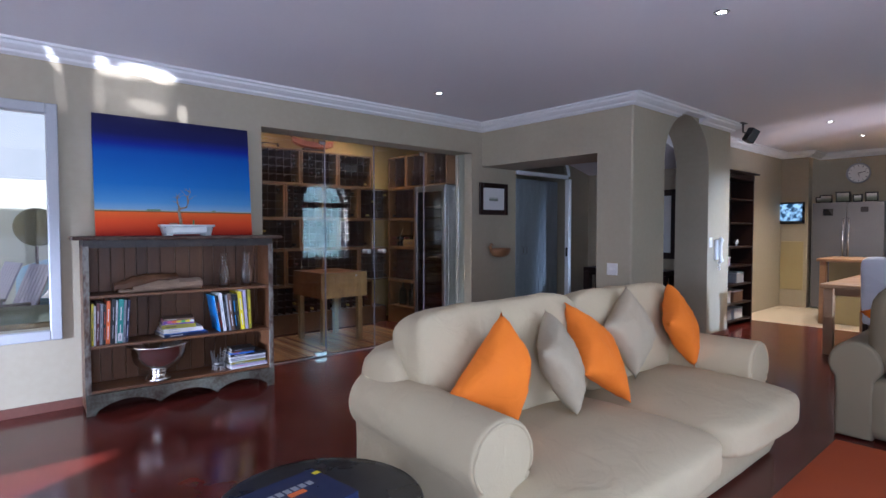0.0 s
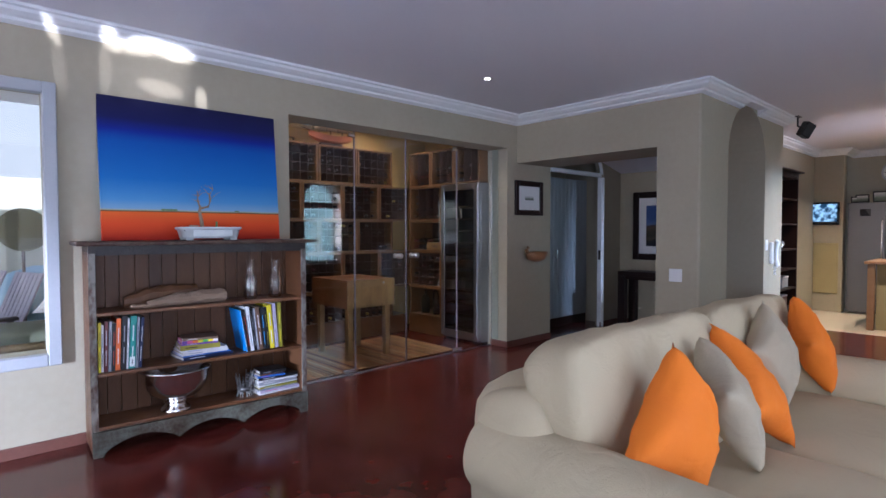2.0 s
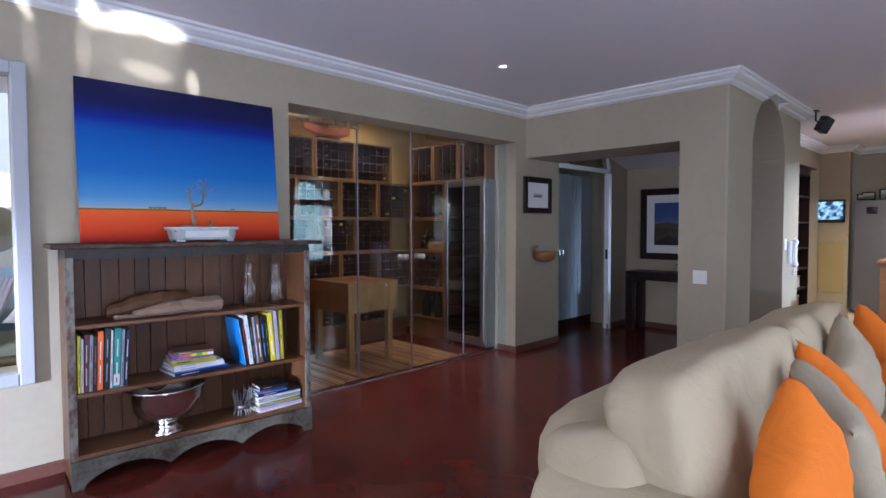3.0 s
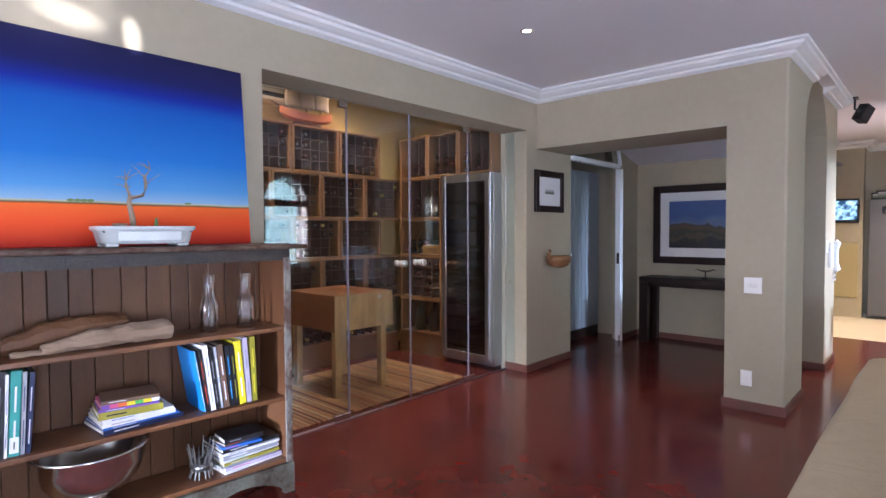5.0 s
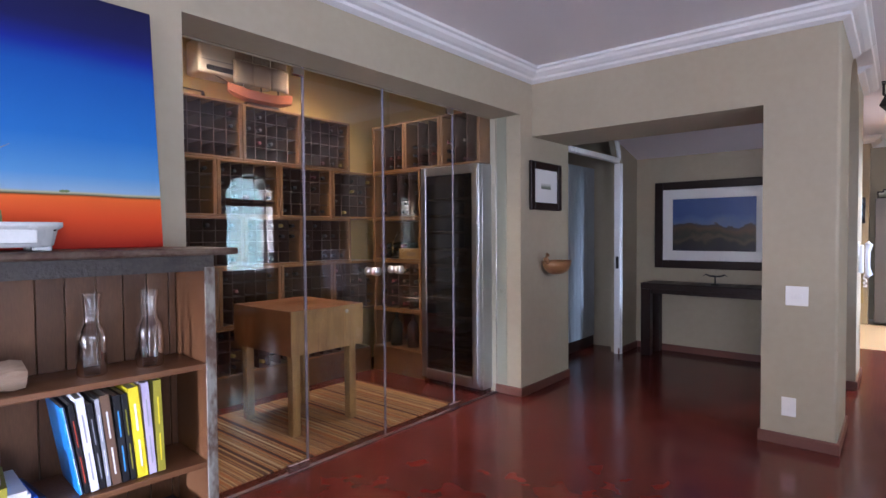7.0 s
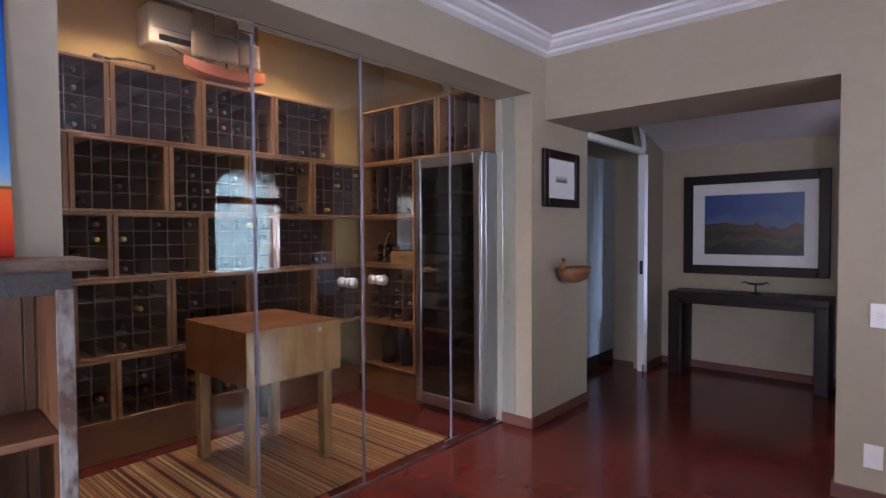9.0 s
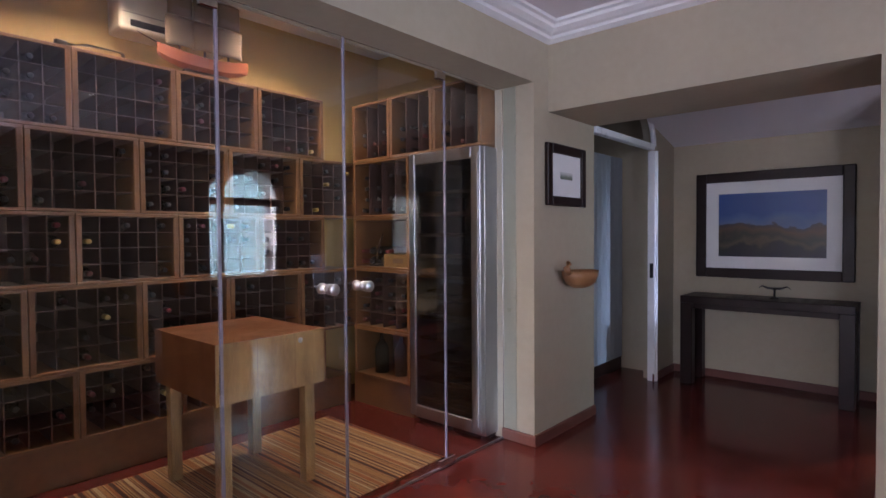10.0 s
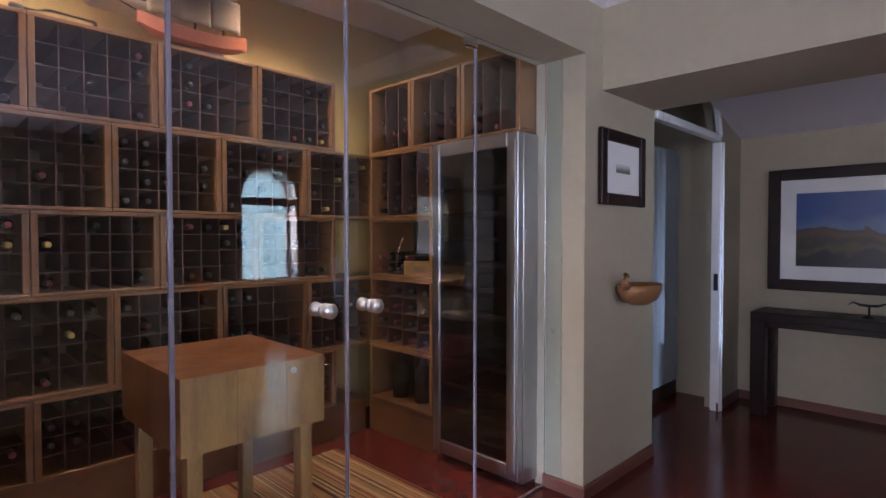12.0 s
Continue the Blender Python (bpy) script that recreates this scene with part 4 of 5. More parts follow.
def log_bm(length, r, seed):
    bm = bmesh.new()
    n = 14
    pts = [(length * i / n, 0.004 * math.sin(i * 0.9 + seed), 0.003 * math.sin(i * 1.7 + seed)) for i in range(n + 1)]
    rad = [r * (0.75 + 0.3 * noise.noise(Vector((i * 0.35, seed, 0)))) * (0.8 if i in (0, n) else 1) for i in range(n + 1)]
    tube_bm(pts, rad, 12, bm)
    for v in bm.verts:
        v.co += 0.010 * Vector((0, noise.noise(v.co * 12), noise.noise(v.co * 12 + Vector((5, 0, 0)))))
        v.co.z *= 0.8
    return bm


def split_log_bm(length, w, h, seed):
    """A split length of weathered timber: blunt at one end, drawn out to a point at the other."""
    bm = bmesh.new()
    n, sides = 16, 9
    rings = []
    for i in range(n + 1):
        u = i / n
        s = min(1.0, 0.50 + 1.3 * u) * (1.0 + 0.06 * noise.noise(Vector((u * 7, seed, 2))))
        ring = []
        for k in range(sides):
            a = 2 * math.pi * k / sides
            cut = 1.0 + 0.16 * noise.noise(Vector((k * 1.7, seed, u * 1.5)))
            z = h * s * (0.5 + 0.5 * math.sin(a)) * cut + 0.012 * noise.noise(Vector((u * 9, k, seed)))
            ring.append(bm.verts.new((length * u + 0.006 * noise.noise(Vector((k * 3.1, u, seed))), w * s * cut * math.cos(a) * 0.5, max(z, 0.0))))
        rings.append(ring)
    for a, b in zip(rings, rings[1:]):
        for k in range(sides):
            bm.faces.new((a[k], a[(k + 1) % sides], b[(k + 1) % sides], b[k]))
    bm.faces.new(rings[0])
    bm.faces.new(rings[-1][::-1])
    bmesh.ops.recalc_face_normals(bm, faces=bm.faces[:])
    return bm


solid("driftwood", split_log_bm(0.48, 0.10, 0.082, 1), M_DRIFT, "pale weathered piece of driftwood on the top shelf", "driftwood", "", "", on_case(0.315, 0.07, 0.8545, 0, 0, 3), False)
solid("driftwood", split_log_bm(0.44, 0.07, 0.13, 5), M_CHESTP, "dark knotty piece of driftwood behind the pale one", "driftwood", "", "", on_case(0.20, 0.165, 0.8545, 0, 0, 2), False)
solid("driftwood", log_bm(0.22, 0.020, 7), M_DRIFT, "short pale stick of driftwood", "driftwood", "", "", on_case(0.22, 0.05, 0.868, 0, 0, 10), True)

sc = thing("wire_sculpture", on_case(0.925, 0.10, 0.1725), "small spiky metal wire sculpture beside the magazines", "sculpture")
for i in range(14):
    a = i * 0.95
    px, py = 0.040 * math.cos(a), 0.048 * math.sin(a)
    part("rod", tube_bm([(px * 1.3, py * 1.2, 0.0), (px * 0.9, py * 0.9, 0.05), (px * 1.2, py * 1.2, 0.10), (px * 1.5, py * 1.4, 0.145 + 0.03 * math.sin(i * 2.1))], [0.003, 0.007, 0.005, 0.002], 6), M_IRON, sc)
part("body", soft_bm(0.10, 0.12, 0.05, 2.2, 5, 0, 0.006, 3), M_IRON, sc, "", True, pose(0, 0, 0.055))

# ---------- painting and bonsai on the bookcase ----------
pa = thing("painting", pose(1.715, 6.512, 1.2765, -5.0, 0, -0.5), "unframed canvas of an orange desert under a deep blue sky", "painting")
part("canvas", box_bm(0, 1.178, 0, 0.028, 0, 0.930, 0.002, 1), M_PAINT, pa)
for motif, size in (((0.36, 0.385, 0.41, 0.435), 0.013), ((0.85, 0.862), 0.009)):
    bm = bmesh.new()
    for cx in motif:
        g = bmesh.ops.create_icosphere(bm, subdivisions=1, radius=size)
        bmesh.ops.scale(bm, vec=(1.3, 0.06, 0.6), verts=g["verts"])
        bmesh.ops.translate(bm, vec=(cx, -0.0002, 0.203), verts=g["verts"])
    part("horizon_motif", bm, M_SUCC, pa, "tiny painted trees on the horizon")

bo = thing("bonsai", on_case(0.700, 0.095, 1.2755), "bare bonsai in a shallow celadon pot with a tiny house", "bonsai")
bm = bmesh.new()
lv = ((0.012, 0.168, 0.085), (0.020, 0.175, 0.090), (0.064, 0.185, 0.097), (0.074, 0.198, 0.108), (0.088, 0.198, 0.108), (0.088, 0.186, 0.097), (0.070, 0.180, 0.092))
rings = []
for z, hx, hy in lv:
    ring = []
    for i in range(40):
        a = 6.28318531 * i / 40
        ca, sa = math.cos(a), math.sin(a)
        k = (abs(ca) ** 6 + abs(sa) ** 6) ** (-1 / 6)
        ring.append(bm.verts.new((hx * ca * k, hy * sa * k, z)))
    rings.append(ring)
for a, b in zip(rings, rings[1:]):
    for i in range(40):
        bm.faces.new((a[i], a[(i + 1) % 40], b[(i + 1) % 40], b[i]))
bm.faces.new(rings[0][::-1])
bmesh.ops.recalc_face_normals(bm, faces=bm.faces)
pot = part("pot", bm, M_CELADON, bo, "glazed celadon pot", True)
for x, y in ((-0.14, -0.06), (0.14, -0.06), (-0.14, 0.06), (0.14, 0.06)):
    part("foot", box_bm(x - 0.025, x + 0.025, y - 0.015, y + 0.015, 0.0, 0.016, 0.004, 1), M_CELADON, pot)
part("panel", box_bm(-0.125, 0.125, -0.1005, -0.093, 0.024, 0.066, 0.003, 1), M_CELADON, pot, "raised front panel")
part("soil", box_bm(-0.175, 0.175, -0.085, 0.085, 0.060, 0.078, 0.004, 1), M_SOIL, bo)
bm = bmesh.new()
tube_bm([(-0.04, 0, 0.07), (-0.045, 0, 0.13), (-0.055, 0.005, 0.19), (-0.05, 0, 0.225)], [0.014, 0.012, 0.010, 0.008], 8, bm)
tube_bm([(-0.05, 0, 0.21), (0.0, 0.0, 0.225), (0.012, 0, 0.26), (0.008, 0, 0.305), (0.03, 0, 0.34)], [0.008, 0.007, 0.007, 0.006, 0.003], 7, bm)
tube_bm([(-0.052, 0, 0.22), (-0.068, 0, 0.265), (-0.065, 0, 0.30)], [0.006, 0.005, 0.002], 7, bm)
for i in range(18):
    a = rng.uniform(0, 6.28)
    b0 = Vector(rng.choice(((0.008, 0, 0.30), (0.03, 0, 0.34), (-0.065, 0, 0.29), (0.010, 0, 0.27), (-0.06, 0, 0.25))))
    d = Vector((math.cos(a), 0.6 * math.sin(a), rng.uniform(0.2, 0.9))) * rng.uniform(0.03, 0.075)
    tube_bm([b0, b0 + d * 0.5 + Vector((0, 0, 0.006)), b0 + d], [0.0026, 0.0016, 0.0006], 5, bm)
part("tree", bm, M_BARK, bo, "bare pale branches", True)
part("succulent", tube_bm([(0.045, -0.02, 0.075), (0.046, -0.02, 0.125)], [0.010, 0.006], 7), M_SUCC, bo, "small green succulent")
part("tiny_house", box_bm(-0.12, -0.075, -0.03, 0.0, 0.076, 0.094, 0.002, 1, box_bm(-0.125, -0.07, -0.034, 0.004, 0.094, 0.100, 0.002, 1)), M_DRIFT, bo, "tiny clay house")

# ---------- pier: picture, gourd; pillar: switches, phone, loudspeaker ----------
def framed_picture(name, m, w, h, rim, mat_w, photo, label, depth=0.03):
    """Hangs with its back at y = 0 and faces -y; x from 0 to w, z from 0 to h."""
    f = thing(name, m, label, "picture")
    part("frame", frame_bm(0, w, 0, h, rim, -depth, -0.002), M_DARKW, f, "dark wooden frame")
    part("mat", box_bm(rim * 0.9, w - rim * 0.9, -depth * 0.5, -0.004, rim * 0.9, h - rim * 0.9), M_MAT, f, "white mat board")
    part("print", box_bm(rim + mat_w, w - rim - mat_w, -depth * 0.5 - 0.002, -depth * 0.5 - 0.0005, rim + mat_w, h - rim - mat_w), photo, f, "printed image")
    return f


framed_picture("wall_picture", pose(5.815, WY - 0.001, 1.512), 0.515, 0.40, 0.062, 0.115, M_SKETCH, "small sketch in a broad dark frame with a wide white mat")
g = thing("gourd_bowl", pose(6.10, WY - 0.105, 1.085), "half gourd bowl with a stem, fixed on the wall", "wall ornament")
bm = lathe_bm([(0, -0.085), (0.04, -0.082), (0.08, -0.064), (0.10, -0.030), (0.104, 0.0), (0.098, 0.0), (0.092, -0.028), (0.07, -0.058), (0.035, -0.074), (0, -0.077)], 28)
bmesh.ops.scale(bm, vec=(1.6, 1.0, 1.35), verts=bm.verts)
part("bowl", bm, M_GOURD, g, "", True)
part("stem", tube_bm([(-0.16, 0, -0.01), (-0.19, 0.0, 0.03), (-0.165, 0.0, 0.055), (-0.13, 0, 0.045)], [0.022, 0.020, 0.016, 0.008], 10), M_GOURD, g, "curled stem", True)


def plate(name, m, w, h, label, rockers):
    p = thing(name, m, label, "wall switch")
    part("cover_plate", box_bm(-0.009, -0.001, -w / 2, w / 2, -h / 2, h / 2, 0.003, 2), M_PLASTIC, p)
    for i in range(rockers):
        y = (i - (rockers - 1) / 2) * 0.022
        part("rocker", box_bm(-0.013, -0.009, y - 0.008, y + 0.008, -0.014, 0.014, 0.002, 1), M_PLASTIC, p)
    return p


plate("light_switch", pose(HX, 4.756, 0.926), 0.118, 0.118, "square white plastic light switch on the pillar", 3)
plate("wall_socket", pose(HX, 4.792, 0.240), 0.076, 0.116, "small white wall socket near the floor", 1)

ph = thing("intercom_phone", pose(7.80, AY, 1.07), "white intercom handset with a curled cord on the pillar", "intercom")
part("cradle", box_bm(-0.045, 0.045, -0.035, -0.001, -0.11, 0.13, 0.010, 2), M_PLASTIC, ph)
part("handset", tube_bm([(0.01, -0.050, 0.15), (0.01, -0.070, 0.13), (0.01, -0.060, 0.07), (0.01, -0.060, -0.06), (0.01, -0.070, -0.12), (0.01, -0.050, -0.14)], [0.022, 0.027, 0.018, 0.018, 0.027, 0.022], 10), M_PLASTIC, ph, "", True)
part("cord", tube_bm([(0.01 + 0.012 * math.cos(i * 0.9), -0.045 + 0.012 * math.sin(i * 0.9), -0.13 - 0.10 * math.sin(math.pi * i / 40)) for i in range(41)], 0.004, 6), M_PLASTIC, ph, "curled cord", True)
sw = thing("light_switch", pose(7.655, AY, 1.17, 0, 0, 90), "small white light switch beside the intercom", "wall switch")
part("cover_plate", box_bm(-0.009, -0.001, -0.035, 0.035, -0.058, 0.058, 0.003, 2), M_PLASTIC, sw)
part("rocker", box_bm(-0.013, -0.009, -0.010, 0.010, -0.016, 0.016, 0.002, 1), M_PLASTIC, sw)
sp = thing("loudspeaker", pose(8.26, 4.36, CEIL), "small black loudspeaker on a ceiling bracket", "loudspeaker")
part("bracket", tube_bm([(-0.06, 0.05, -0.002), (-0.06, 0.05, -0.11), (0.0, 0.0, -0.14)], 0.010, 8), M_BLACK, sp)
part("mount_plate", box_bm(-0.12, 0.0, 0.02, 0.08, -0.012, -0.001, 0.002, 1), M_BLACK, sp)
part("cabinet", box_bm(-0.055, 0.06, -0.05, 0.05, -0.085, 0.085, 0.010, 2), M_BLACK, sp, "", m=pose(0.03, -0.01, -0.15, 12, 25, -30))

# ---------- hall ----------
def tg_door(m):
    d = thing("cupboard_door", m, "pale blue-grey boarded double cupboard doors, closed", "door", kind="structure")
    me = mesh_of("board", box_bm(0.001, 0.0885, 0, 0.022, 0.12, 2.06, 0.004, 1), M_TG)
    for i in range(15):
        b = new("board", me)
        b.parent = d
        b.matrix_basis = pose(i * 0.09, 0, 0)
    part("kick_board", box_bm(0, 1.35, 0.01, 0.03, 0.0, 0.118), M_DARKW, d, "dark kick board")
    for x in (0.50, 0.58):
        part("door_handle", tube_bm([(x, 0.0, 0.96), (x + 0.004, -0.03, 0.98), (x + 0.004, -0.03, 1.06), (x, 0.0, 1.08)], 0.006, 6), M_CHROME, d, "bowed chrome handle")
    return d


tg_door(pose(6.625, 7.02, 0))
hd = thing("door_frame", pose(0, WY - 0.02, 0), "white arched door frame with a fanlight bar", "door frame", kind="structure")
part("jamb", box_bm(7.665, 7.738, 0, 0.07, 0.0, 2.06, 0.008, 2), M_WHITE, hd)
part("jamb_bead", box_bm(7.690, 7.712, -0.010, 0, 0.0, 2.06, 0.004, 1), M_WHITE, hd)
part("transom", box_bm(6.515, 7.664, 0.002, 0.06, 2.062, 2.115, 0.006, 1), M_WHITE, hd)
part("arch_trim", tube_bm([(7.125 + 0.575 * math.cos(radians(a)), 0.03, 2.10 + 0.42 * math.sin(radians(a))) for a in range(0, 181, 6)], 0.024, 6), M_WHITE, hd)
part("lock", box_bm(7.652, 7.668, 0.015, 0.045, 0.93, 1.06, 0.003, 1), M_BLACK, hd, "dark lock plate")

co = thing("console_table", pose(7.79, 5.165, 0), "long dark espresso console table with slab legs", "console table")
part("tabletop", box_bm(0, 0.39, 0, 1.245, 0.715, 0.778, 0.004, 1), M_DARKW, co)
for y in (0.0, 1.145):
    for x in (0.0, 0.30):
        part("leg", box_bm(x + 0.001, x + 0.089, y + 0.001, y + 0.099, 0.0, 0.714, 0.003, 1), M_DARKW, co)
for y in (0.1, ):
    part("apron", box_bm(0.02, 0.37, 0.102, 1.143, 0.67, 0.714, 0.003, 1), M_DARKW, co)
framed_picture("wall_picture", pose(8.198, 6.39, 0.925, 0, 0, -90), 1.19, 0.94, 0.085, 0.105, M_PHOTO, "large framed landscape photograph of a mountain coast", 0.04)
hs = thing("horn_sculpture", pose(7.98, 5.72, 0.778), "small dark horned sculpture on the console", "sculpture")
part("stand", lathe_bm([(0, 0), (0.035, 0), (0.035, 0.008), (0.008, 0.014), (0.007, 0.09), (0, 0.092)], 20), M_BLACK, hs, "", True)
for s in (-1, 1):
    part("horn", tube_bm([(0, 0, 0.085), (0, s * 0.05, 0.088), (0, s * 0.09, 0.105), (0, s * 0.115, 0.085)], [0.010, 0.009, 0.006, 0.002], 8), M_BLACK, hs, "", True)

# ---------- wine cellar ----------
RY = 8.19
ROWS_Z = (0.232, 0.610, 1.070, 1.464, 1.898, 2.340)
PITCH = 0.538


def crate(m, w, h, depth, cols, rows, label):
    c = thing("wine_crate", m, label, "wine rack", "wine racks")
    part("top_board", box_bm(0, w, 0, depth, h - 0.020, h - 0.0005, 0.003, 1), M_RACK, c)
    part("bottom_board", box_bm(0, w, 0, depth, 0.0005, 0.018, 0.003, 1), M_RACK, c)
    for x in (0.001, w - 0.029):
        part("side_board", box_bm(x, x + 0.028, 0.001, depth, 0.0185, h - 0.0185, 0.003, 1), M_RACK, c)
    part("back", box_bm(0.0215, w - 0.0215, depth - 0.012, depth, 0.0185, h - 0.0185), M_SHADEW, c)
    bm = bmesh.new()
    iw, ih = w - 0.043, h - 0.038
    for i in range(1, cols):
        x = 0.0215 + iw * i / cols
        box_bm(x - 0.003, x + 0.003, 0.028, depth - 0.013, 0.019, h - 0.019, 0, 1, bm)
    for j in range(1, rows):
        z = 0.019 + ih * j / rows
        box_bm(0.022, w - 0.022, 0.030, depth - 0.014, z - 0.0025, z + 0.0025, 0, 1, bm)
    if cols > 1:
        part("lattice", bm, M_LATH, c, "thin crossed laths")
    else:
        bm.free()
    return c


def bottle(m, cap, label="dark wine bottle lying in the rack"):
    b = thing("wine_bottle", m, label, "bottle", "wine bottles")
    part("glass", lathe_bm([(0, 0.0), (0.034, 0.0), (0.036, 0.004), (0.036, 0.175), (0.030, 0.200), (0.016, 0.225), (0.0135, 0.235), (0.0135, 0.29), (0, 0.29)], 14), M_WINEGLASS, b, "", True)
    part("capsule", lathe_bm([(0.0142, 0.235), (0.0148, 0.236), (0.0148, 0.297), (0.013, 0.299), (0, 0.299)], 12), cap, b, "foil capsule", True)
    return b


first_bottle = {}


def put_bottle(m, k):
    if k in first_bottle:
        return copy_thing(first_bottle[k], m)
    first_bottle[k] = bottle(m, {"red": M_CAPS, "gold": material("gold_foil", (0.55, 0.38, 0.10), 0.35, 0.6), "dark": M_BLACK}[k])
    return first_bottle[k]


rr = random.Random(11)
for r in range(5):
    z0, z1 = ROWS_Z[r], ROWS_Z[r + 1]
    h = z1 - z0
    start = 2.600 if r % 2 == 0 else 2.924
    proto = None
    for i in range(5):
        x = start + i * PITCH
        m = pose(x, RY, z0)
        if proto is None:
            proto = crate(m, PITCH - 0.002, h - 0.001, 0.40, 5, 4, "pine wine crate with a lath grid, partly filled")
        else:
            copy_thing(proto, m)
        if x + PITCH < 3.1:
            continue
        for a in range(5):
            for b in range(4):
                if rr.random() < 0.38:
                    bx = x + 0.0215 + (PITCH - 0.045) * (a + 0.5) / 5
                    bz = z0 + 0.019 + (h - 0.039) * b / 4 + 0.0365 + 0.003
                    put_bottle(pose(bx, RY + 0.335 + rr.uniform(-0.01, 0.02), bz, 90, 0, 0), rr.choice(("red",) * 2 + ("dark",) * 17 + ("gold",)))
structure("rack_plinth", box_bm(2.594, 5.545, RY + 0.03, 8.6, 0.001, 0.229), M_RACK, "boarded timber plinth under the wine racks", "plinth")
structure("rack_plinth_side", box_bm(5.58, 6.2, 7.55, RY + 0.028, 0.001, 0.229), M_RACK, "boarded timber plinth under the wine racks", "plinth")

# racks on the right-hand wall
for k, y in enumerate((8.185, 7.76, 7.335)):
    crate(pose(5.555, y, ROWS_Z[4], 0, 0, -90), 0.423, ROWS_Z[5] - ROWS_Z[4] - 0.001, 0.40, 3, 1, "pine wine crate with upright dividers above the wine cooler")
for r, (c, q) in enumerate(((1, 1), (4, 4), (1, 1), (4, 1))):
    crate(pose(5.555, 8.185, ROWS_Z[r], 0, 0, -90), 0.62, ROWS_Z[r + 1] - ROWS_Z[r] - 0.001, 0.40, c, q, "open pine wine crate on the side wall, partly filled")
for y in (8.12, 8.00, 7.90, 7.70, 7.62, 7.48, 7.30, 7.12):
    for z in (0, 1, 2):
        if rr.random() < 0.75:
            put_bottle(pose(5.92, y, ROWS_Z[4] + 0.058 + z * 0.078, 0, -90, 0), rr.choice(("red", "dark", "dark")))
for a in range(4):
    for b in range(4):
        if rr.random() < 0.85:
            put_bottle(pose(5.88, 8.185 - 0.0215 - 0.577 * (a + 0.5) / 4, ROWS_Z[1] + 0.019 + 0.42 * b / 4 + 0.0405, 0, -90, 0), rr.choice(("dark", "dark", "red")))
    put_bottle(pose(5.88, 8.185 - 0.0215 - 0.577 * (a + 0.5) / 4, ROWS_Z[3] + 0.057, 0, -90, 0), "dark")
mb = thing("magnum_bottle", pose(5.68, 8.00, ROWS_Z[0] + 0.0185), "large dark magnum bottle standing on the lowest shelf", "bottle")
part("glass", lathe_bm([(0, 0), (0.052, 0), (0.055, 0.006), (0.055, 0.19), (0.045, 0.22), (0.018, 0.25), (0.016, 0.31), (0, 0.312)], 20), M_WINEGLASS, mb, "", True)
copy_thing(mb, pose(5.70, 7.80, ROWS_Z[0] + 0.0185))
bx = thing("wooden_box", pose(5.60, 7.58, ROWS_Z[2] + 0.0185), "pale wooden bottle box", "box")
part("body", box_bm(0, 0.12, 0, 0.30, 0, 0.095, 0.003, 1), M_BLOCK, bx)
part("label_bar", box_bm(-0.001, 0.0005, 0.09, 0.20, 0.03, 0.065), COVERS["brown"], bx, "burnt-in brand bar")
ck = thing("cork_puller", pose(5.66, 8.02, ROWS_Z[2] + 0.0185), "chrome lever cork puller on a stand", "corkscrew")
part("base", box_bm(-0.04, 0.04, -0.05, 0.05, 0, 0.015, 0.004, 1), M_BLACK, ck)
part("post", tube_bm([(0, 0, 0.015), (0, 0, 0.16)], 0.008, 8), M_CHROME, ck)
part("lever", tube_bm([(0, 0, 0.12), (-0.03, -0.07, 0.20), (-0.04, -0.11, 0.25)], [0.008, 0.007, 0.010], 8), M_CHROME, ck)
for k, y in enumerate((8.12, 8.03, 7.94, 7.85, 7.70, 7.61)):
    for z in (0, 1) if k < 4 else (0,):
        put_bottle(pose(5.90, y, ROWS_Z[2] + 0.056 + 0.078 * z, 0, -90, 0), "dark" if k % 3 else "red")
for k, y in enumerate((8.09, 7.95, 7.81, 7.67)):
    for z in (1, 2, 3):
        if (k + z) % 4:
            put_bottle(pose(5.91, y, ROWS_Z[3] + 0.057 + 0.085 * z, 0, -90, 0), "dark")
solid("dark_cap", soft_bm(0.16, 0.14, 0.09, 2.4, 6, 0, 0.006, 2), M_BLACK, "dark rounded cloth cap on the rack shelf", "cap", "", "", pose(5.70, 7.90, ROWS_Z[2] + 0.062), True)

# wine cooler
wc = thing("wine_cooler", pose(5.515, 6.892, 0), "tall stainless steel wine cooler with a dark glass door", "wine cooler")
bm = bmesh.new()
box_bm(0.05, 0.66, 0.0, 0.02, 0.03, 1.888, 0.002, 1, bm)
box_bm(0.05, 0.66, 0.61, 0.63, 0.03, 1.888, 0.002, 1, bm)
box_bm(0.05, 0.66, 0.021, 0.609, 1.86, 1.888, 0, 1, bm)
box_bm(0.05, 0.66, 0.021, 0.609, 0.03, 0.06, 0, 1, bm)
part("carcass", bm, M_STEEL, wc)
part("liner", box_bm(0.60, 0.66, 0.021, 0.609, 0.061, 1.859), M_BLACK, wc, "black interior")
part("plinth", box_bm(0.07, 0.64, 0.02, 0.61, 0.0, 0.029), M_BLACK, wc)
for i in range(11):
    z = 0.16 + i * 0.145
    sh = part("shelf", box_bm(0.09, 0.59, 0.025, 0.605, z, z + 0.008), M_BLACK, wc)
    part("shelf_front", box_bm(0.075, 0.089, 0.025, 0.605, z - 0.006, z + 0.020, 0.002, 1), M_DARKW, sh, "dark wooden shelf front")
    if i in (4, 5, 6):
        for k in range(5):
            bt = part("bottle", lathe_bm([(0, 0), (0.013, 0), (0.013, 0.06), (0.034, 0.11), (0.036, 0.30), (0, 0.30)], 10), M_WINEGLASS, wc, "", True, pose(0.10, 0.08 + k * 0.115, z + 0.046, 0, 90))
door = part("door", bmesh.new(), M_STEEL, wc)
